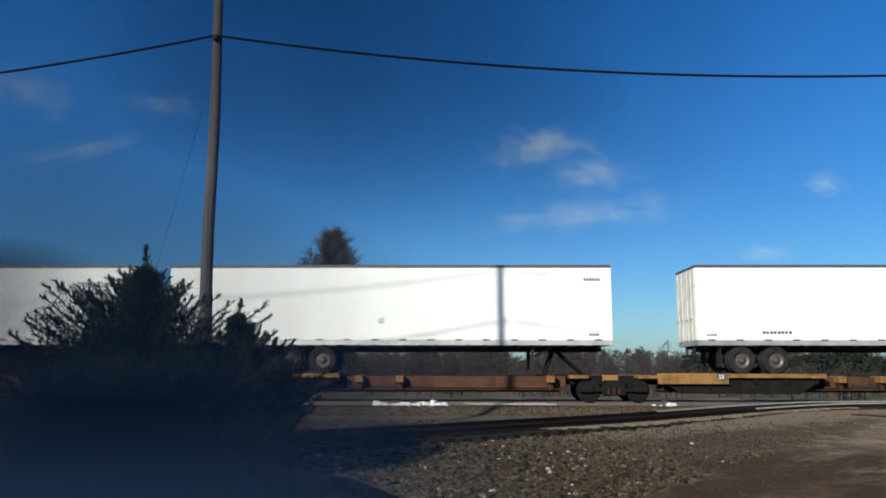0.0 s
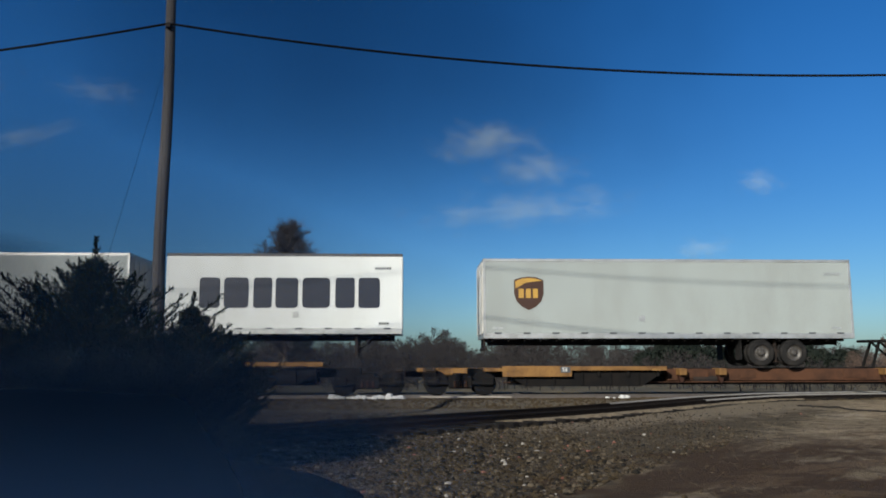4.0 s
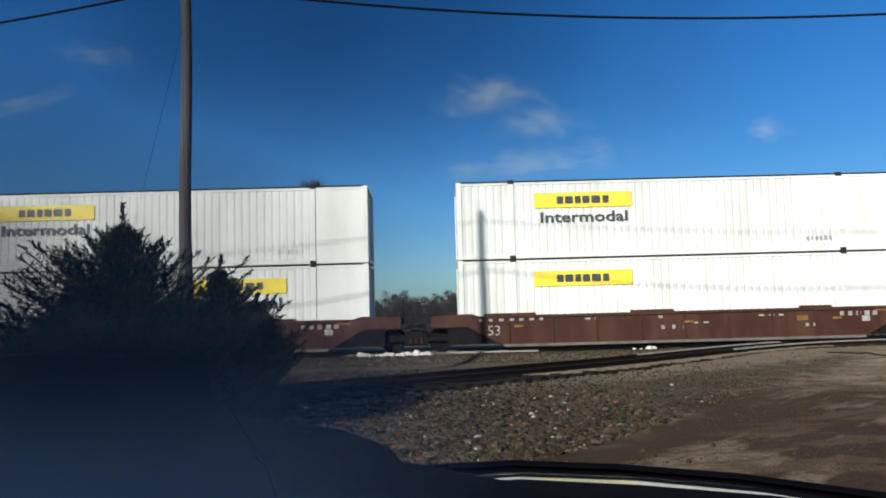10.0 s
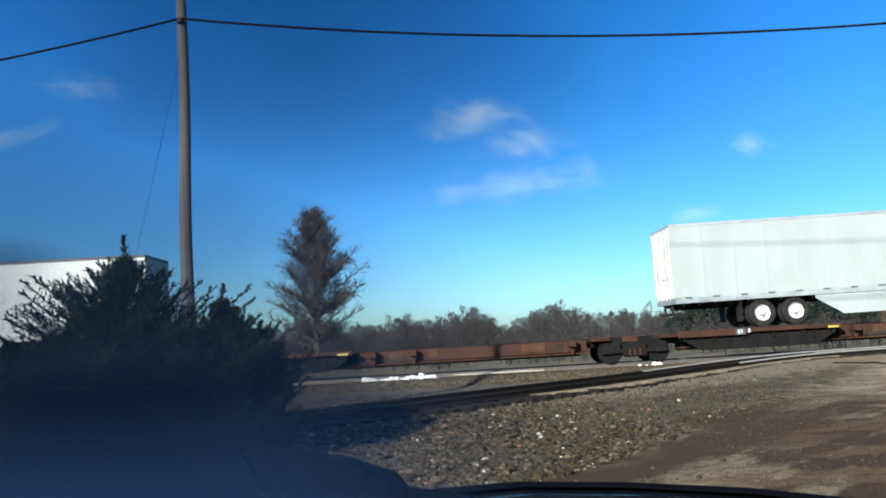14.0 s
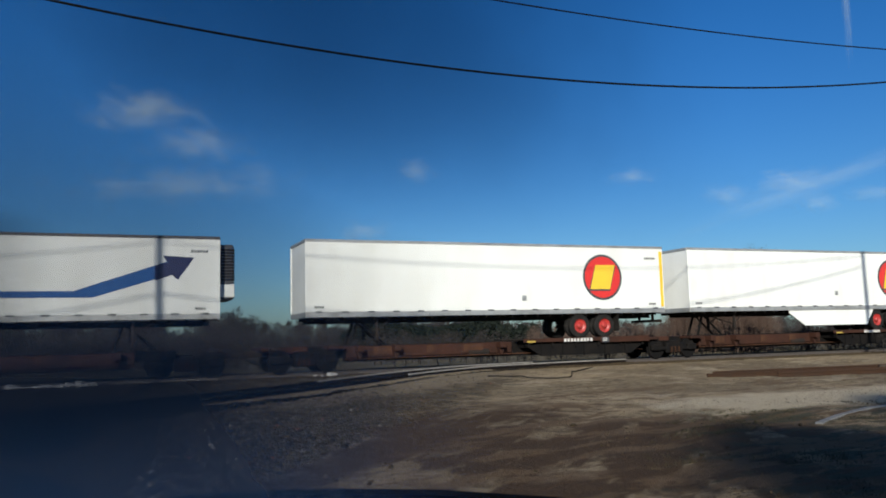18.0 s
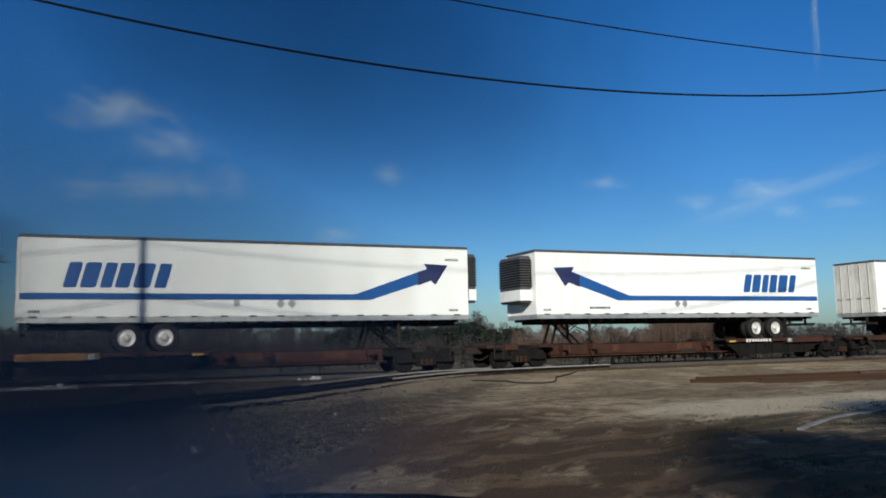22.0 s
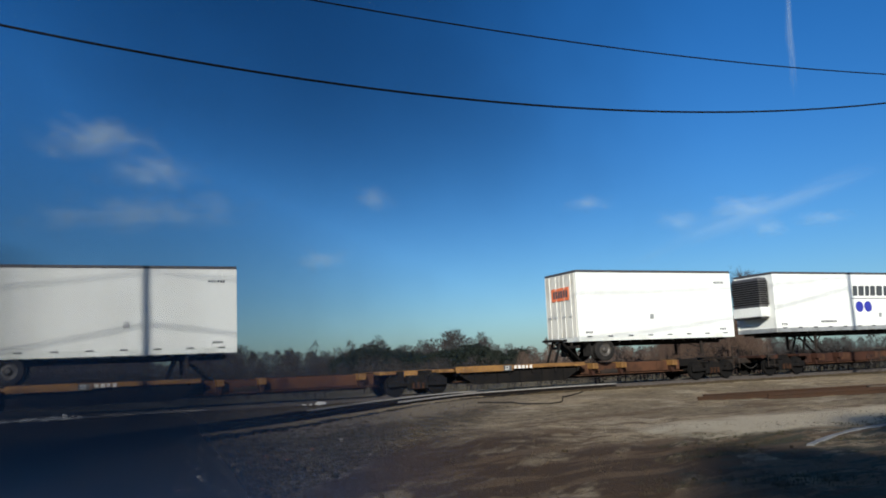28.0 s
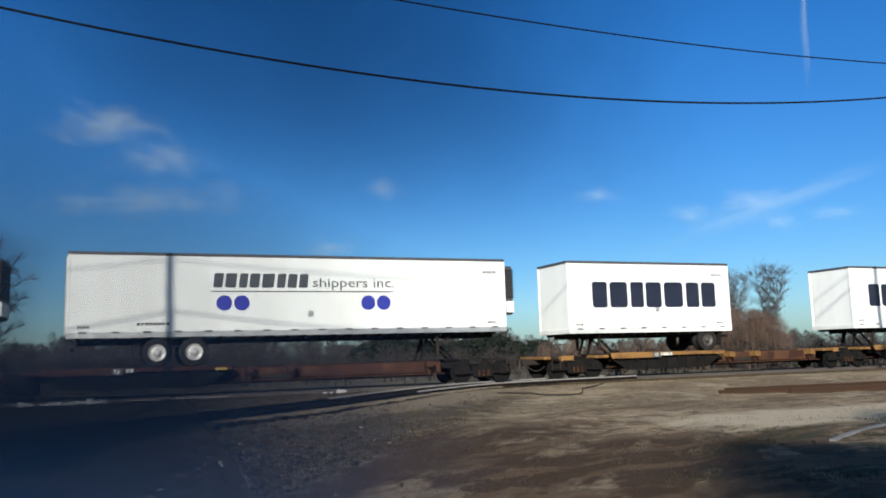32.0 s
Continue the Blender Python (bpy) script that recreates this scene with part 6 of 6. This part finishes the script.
# ---- the car that the view is from ----
def car():
    t = thing("car", "black car bonnet and windscreen beside the tracks", "car")
    # bonnet: far edge as (x, y, z), swept back towards the windscreen
    edge = [(-2.95, 3.05, 1.12), (-2.2, 3.55, 1.20), (-1.12, 3.38, 1.28), (-0.74, 3.14, 1.28), (-0.33, 2.68, 1.28), (-0.16, 2.42, 1.262), (-0.12, 2.32, 1.235), (0.34, 1.76, 1.24), (0.95, 1.05, 1.20)]
    rear = [(-1.40, 0.42, 1.15), (-1.28, 0.62, 1.20), (-1.1, 0.7, 1.22), (-0.8, 0.7, 1.22), (-0.4, 0.7, 1.22), (-0.2, 0.7, 1.20), (-0.14, 0.7, 1.20), (0.3, 0.7, 1.20), (0.9, 0.7, 1.17)]

    def panel(bm, edge, rear, drop):
        n = 14
        rows = []
        for a, b in zip(edge, rear):
            a, b = Vector(a), Vector(b)
            row = [bm.verts.new(a + Vector((0.02, 0.05, -drop))), bm.verts.new(a + Vector((0.01, 0.035, -0.03)))]
            for i in range(n + 1):
                u = i / n
                row.append(bm.verts.new(a.lerp(b, u) + Vector((0, 0, 0.010 * math.sin(math.pi * u) - 0.012 * (1 - u) ** 8))))
            rows.append(row)
        for p, q in zip(rows, rows[1:]):
            for i in range(len(p) - 1):
                bm.faces.new((p[i], q[i], q[i + 1], p[i + 1]))
        for face in bm.faces:
            face.smooth = True
    put("bonnet", shaped("bonnet", lambda bm: panel(bm, edge, rear, 0.5)), M["matteblack"], t)
    fedge = [(-0.11, 2.40, 1.190), (0.20, 2.46, 1.188), (0.50, 2.42, 1.176), (0.80, 2.28, 1.168), (1.10, 2.08, 1.150), (1.32, 1.70, 1.11)]
    frear = [(-0.12, 0.8, 1.225), (0.15, 0.8, 1.235), (0.40, 0.8, 1.230), (0.70, 0.8, 1.205), (0.95, 0.8, 1.16), (1.15, 0.8, 1.10)]
    put("wing", shaped("wing", lambda bm: panel(bm, fedge, frear, 0.6)), M["carpaint"], t, label="glossy black front wing")
    lip = [(x, y - 0.02, z + 0.004) for x, y, z in fedge]
    back = [(x * 0.98, y - 0.10, z + 0.008) for x, y, z in fedge]
    put("wing_trim", shaped("wing_trim", lambda bm: panel(bm, lip, back, 0.05)), M["matteblack"], t, label="matte black edge trim")
    # matte panel added over the wing so only a narrow strip reflects
    cowl = [(x * 0.98, y - 0.30, z + 0.022) for x, y, z in fedge]
    cowl_back = [(x, y, z + 0.012) for x, y, z in frear]
    put("wing_shoulder", shaped("wing_shoulder", lambda bm: panel(bm, cowl, cowl_back, 0.01)), M["matteblack"], t, label="matte black panel added to narrow the wing reflection")
    # the body stands turned to the left of the view: along (-0.6, 0.8)
    def turned(x, y):
        return 0.8 * x - 0.6 * y, 0.6 * x + 0.8 * y

    def slab(bm, pts, z0, z1, bevel=0.03):
        lo = [bm.verts.new((x, y, z0)) for x, y in pts]
        hi = [bm.verts.new((x, y, z1)) for x, y in pts]
        k = len(pts)
        bm.faces.new(lo[::-1])
        bm.faces.new(hi)
        for i in range(k):
            bm.faces.new((lo[i], lo[(i + 1) % k], hi[(i + 1) % k], hi[i]))
        bmesh.ops.bevel(bm, geom=list(bm.edges), offset=bevel, segments=2, affect="EDGES")

    for x in (-0.62, 1.16):
        for y in (-2.0, 2.05):
            wx, wy = turned(x, y)
            w = put("wheel", shaped("car_wheel", lambda bm: tube(bm, (-0.12, 0, 0), (0.12, 0, 0), 0.38, None, 24)), M["rubber"], t, (wx, wy, 0.38), (0, 0, 36.9))
            put("hubcap", shaped("hubcap", lambda bm: (tube(bm, (-0.13, 0, 0), (0.13, 0, 0), 0.23, None, 18), tube(bm, (-0.14, 0, 0), (0.14, 0, 0), 0.07, None, 12))), M["alu"], w)
    rect = [turned(*p) for p in ((-0.78, -2.9), (1.33, -2.9), (1.33, 0.9), (-0.78, 0.9))]
    put("body", shaped("car_body", lambda bm: slab(bm, rect, 0.42, 1.10, 0.06)), M["carpaint"], t)
    nose = [turned(*p) for p in ((-0.74, 0.95), (1.2, 0.95), (1.12, 2.9), (-0.66, 3.2))]
    put("nose", shaped("car_nose", lambda bm: slab(bm, nose, 0.40, 1.02, 0.08)), M["carpaint"], t)
    # unseen roof, side and rear panels added to keep sun off the windscreen
    put("roof", shaped("roof", lambda bm: slab(bm, [(0.80, -2.40), (2.42, -1.18), (1.47, 0.12), (-0.98, 0.12)], 1.90, 1.96)), M["carpaint"], t)
    side = [turned(*p) for p in ((-0.80, -2.4), (-0.74, -2.4), (-0.74, 0.12), (-0.80, 0.12))]
    put("side_window", shaped("side_window", lambda bm: slab(bm, side, 1.10, 1.90, 0.005)), M["carpaint"], t, label="unseen opaque side panel added to block the sun")
    tail = [turned(*p) for p in ((-0.74, -2.46), (1.25, -2.46), (1.25, -2.40), (-0.74, -2.40))]
    put("rear_window", shaped("rear_window", lambda bm: slab(bm, tail, 1.10, 1.90, 0.005)), M["carpaint"], t, label="unseen opaque rear panel added against the sun")
    dash = [turned(*p) for p in ((-0.72, 0.32), (1.2, 0.32), (1.2, 0.9), (-0.72, 0.9))]
    put("dashboard", shaped("dashboard", lambda bm: slab(bm, dash, 1.10, 1.17, 0.02)), M["black"], t)
    # windscreen: clear glass with veil, darkening and haze painted in to fit the view
    m = bpy.data.materials.new("veiled_windscreen")
    m.use_nodes = True
    n, l = m.node_tree.nodes, m.node_tree.links
    n.remove(n["Principled BSDF"])
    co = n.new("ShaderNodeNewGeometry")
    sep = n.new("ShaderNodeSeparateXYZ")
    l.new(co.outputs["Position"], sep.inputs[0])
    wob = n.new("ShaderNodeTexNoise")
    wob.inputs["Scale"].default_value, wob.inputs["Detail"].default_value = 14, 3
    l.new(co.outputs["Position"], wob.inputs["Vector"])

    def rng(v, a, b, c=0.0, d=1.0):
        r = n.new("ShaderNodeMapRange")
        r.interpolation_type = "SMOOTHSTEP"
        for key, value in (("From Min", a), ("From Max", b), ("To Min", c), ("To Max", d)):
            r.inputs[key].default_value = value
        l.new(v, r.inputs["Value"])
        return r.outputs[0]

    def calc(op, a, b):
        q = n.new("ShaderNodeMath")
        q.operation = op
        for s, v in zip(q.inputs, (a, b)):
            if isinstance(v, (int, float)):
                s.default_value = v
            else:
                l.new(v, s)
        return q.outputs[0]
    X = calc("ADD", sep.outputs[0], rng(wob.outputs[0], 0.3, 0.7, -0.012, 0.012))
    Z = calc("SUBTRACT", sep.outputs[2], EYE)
    # painted darkening: left side, top, and thickest towards the lower left corner
    left_veil = calc("MULTIPLY", rng(X, 0.06, -0.13, 0.0, 0.38), rng(Z, 0.10, 0.02, 0.45, 1.0))
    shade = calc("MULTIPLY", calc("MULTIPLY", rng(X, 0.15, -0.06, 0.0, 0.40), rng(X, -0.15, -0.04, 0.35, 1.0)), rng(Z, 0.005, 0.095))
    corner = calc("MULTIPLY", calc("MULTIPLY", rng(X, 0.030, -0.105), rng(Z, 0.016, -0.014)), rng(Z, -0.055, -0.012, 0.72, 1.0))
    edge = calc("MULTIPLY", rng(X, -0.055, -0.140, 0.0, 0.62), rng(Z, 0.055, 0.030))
    dense = calc("MAXIMUM", calc("MAXIMUM", calc("MAXIMUM", left_veil, edge), shade), calc("MULTIPLY", corner, 0.78))
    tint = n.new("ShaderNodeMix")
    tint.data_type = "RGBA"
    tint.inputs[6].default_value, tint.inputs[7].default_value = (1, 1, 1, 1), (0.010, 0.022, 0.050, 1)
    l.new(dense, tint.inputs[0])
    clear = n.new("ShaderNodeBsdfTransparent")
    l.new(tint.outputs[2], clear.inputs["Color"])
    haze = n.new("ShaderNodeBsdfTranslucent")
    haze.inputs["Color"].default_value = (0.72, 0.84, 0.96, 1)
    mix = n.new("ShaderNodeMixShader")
    # painted haze, strongest low on the left
    veil = calc("ADD", calc("MULTIPLY", left_veil, 0.14), calc("MULTIPLY", calc("MULTIPLY", rng(X, 0.03, -0.115), rng(Z, 0.012, -0.050)), 0.25))
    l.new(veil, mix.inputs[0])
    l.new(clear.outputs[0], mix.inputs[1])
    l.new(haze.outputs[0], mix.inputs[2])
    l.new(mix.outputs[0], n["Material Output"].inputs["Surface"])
    ws = put("windscreen", shaped("windscreen", lambda bm: box(bm, -0.9, 0.9, 0.250, 0.2505, 1.20, 1.88)), m, t, label="windscreen with a dark veil and haze painted in")
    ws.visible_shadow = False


car()


# ---- clouds ----
def cloud_stuff(name, scale, seed, lo, hi, most, stretch):
    m = bpy.data.materials.new(name)
    m.use_nodes = True
    n, l = m.node_tree.nodes, m.node_tree.links
    n.remove(n["Principled BSDF"])
    co = n.new("ShaderNodeTexCoord")
    mp = n.new("ShaderNodeMapping")
    mp.inputs["Location"].default_value, mp.inputs["Scale"].default_value = (seed, seed * 0.7, 0), stretch
    l.new(co.outputs["Generated"], mp.inputs["Vector"])
    t = n.new("ShaderNodeTexNoise")
    t.inputs["Scale"].default_value, t.inputs["Detail"].default_value, t.inputs["Roughness"].default_value = scale, 6, 0.56
    l.new(mp.outputs[0], t.inputs["Vector"])
    # falls off towards the rim of the sheet
    dist = n.new("ShaderNodeVectorMath")
    dist.operation = "DISTANCE"
    dist.inputs[1].default_value = (0.5, 0.5, 0.5)
    flat_ = n.new("ShaderNodeVectorMath")
    flat_.operation = "MULTIPLY_ADD"
    flat_.inputs[1].default_value, flat_.inputs[2].default_value = (1, 0, 1), (0, 0.5, 0)
    l.new(co.outputs["Generated"], flat_.inputs[0])
    l.new(flat_.outputs[0], dist.inputs[0])
    rim = n.new("ShaderNodeMapRange")
    rim.inputs["From Min"].default_value, rim.inputs["From Max"].default_value = 0.5, 0.0
    rim.inputs["To Min"].default_value, rim.inputs["To Max"].default_value = -0.40, 0.32
    l.new(dist.outputs["Value"], rim.inputs["Value"])
    add = n.new("ShaderNodeMath")
    l.new(t.outputs[0], add.inputs[0])
    l.new(rim.outputs[0], add.inputs[1])
    a = n.new("ShaderNodeMapRange")
    a.interpolation_type = "SMOOTHSTEP"
    a.inputs["From Min"].default_value, a.inputs["From Max"].default_value, a.inputs["To Max"].default_value = lo, hi, most
    l.new(add.outputs[0], a.inputs["Value"])
    d = n.new("ShaderNodeBsdfDiffuse")
    d.inputs["Color"].default_value = (0.33, 0.39, 0.41, 1)
    tr = n.new("ShaderNodeBsdfTransparent")
    mix = n.new("ShaderNodeMixShader")
    l.new(a.outputs[0], mix.inputs[0])
    l.new(tr.outputs[0], mix.inputs[1])
    l.new(d.outputs[0], mix.inputs[2])
    l.new(mix.outputs[0], n["Material Output"].inputs["Surface"])
    return m


CLOUDS = []
FAR = 1500.0


def cloud(az, el, wide, high, seed, most=0.6, tilt=0.0, scale=2.0, lo=0.30, hi=1.05, label="small pale fair-weather cloud high in the sky", stretch=None):
    """A thin sheet of cloud, wide by high in degrees, that drifts with the wind."""
    w, h = FAR * math.tan(radians(wide)), FAR * math.tan(radians(high))
    bm = bmesh.new()
    k = 6
    grid = [[bm.verts.new((w * (i / k - 0.5), 6 * math.sin(i + j), h * (j / k - 0.5))) for i in range(k + 1)] for j in range(k + 1)]
    for j in range(k):
        for i in range(k):
            bm.faces.new((grid[j][i], grid[j][i + 1], grid[j + 1][i + 1], grid[j + 1][i]))
    me = bpy.data.meshes.new("cloud")
    bm.to_mesh(me)
    bm.free()
    me.materials.append(cloud_stuff("cloud_vapour", scale, seed, lo, hi, most, stretch or (wide / high, 1, 1.0)))
    ob = tagged(new("cloud", me), label, "cloud", "clouds")
    ob.visible_shadow = False
    CLOUDS.append((ob, az, el, tilt))


def cloud_pose(az, el, tilt):
    a, e = radians(az), radians(el)
    return pose(FAR * math.sin(a) * math.cos(e), FAR * math.cos(a) * math.cos(e), EYE + FAR * math.sin(e), el, -tilt, -az)


# azimuth, elevation at the start, size
cloud(6.4, 15.4, 12.0, 5.2, 1.3, 0.55, 8)
cloud(9.6, 13.4, 11.0, 3.8, 4.1, 0.40, -2)
cloud(8.9, 10.7, 24.0, 4.4, 2.2, 0.36, 4, 2.4)
cloud(24.8, 11.8, 4.6, 2.6, 6.5, 0.36, 0)
cloud(21.0, 7.6, 6.0, 2.6, 7.7, 0.32, 0)
cloud(40.1, 10.7, 5.2, 2.2, 8.2, 0.30, 0)
cloud(50.2, 9.6, 8.0, 2.8, 9.4, 0.36, 4)
cloud(46.2, 9.0, 6.0, 2.4, 3.4, 0.24, 0)
cloud(51.7, 8.0, 5.0, 2.0, 5.9, 0.24, 0)
cloud(55.1, 8.3, 6.0, 2.0, 2.9, 0.2, 0)
cloud(-28.8, 17.2, 9.0, 5.0, 1.9, 0.34, 0)
cloud(-20.8, 17.5, 9.0, 3.0, 3.8, 0.28, 0)
cloud(-25.3, 14.0, 14.0, 3.0, 4.6, 0.26, 22)
cloud(51.0, 8.9, 36.0, 3.4, 5.2, 0.18, 17, 2.0, 0.40, 1.0, "long thin drifting contrail streak in the sky", (1.5, 1, 0.3))
cloud(54.4, 20.5, 1.0, 17.0, 6.1, 0.27, -3, 2.0, 0.40, 1.0, "short upright contrail streak in the sky", (0.3, 1, 1.5))


def motions():
    for ob, s, up, tilt in MOVING:
        walk(ob, [(t, pose(s + d, TRACK_Y, RAILHEAD + up, 0, -tilt)) for t, d in RUN])
    for ob, az, el, tilt in CLOUDS:
        walk(ob, [(t, cloud_pose(az - 0.215 * t, el, tilt)) for t in (0, 8, 16, 24, 32)])


motions()
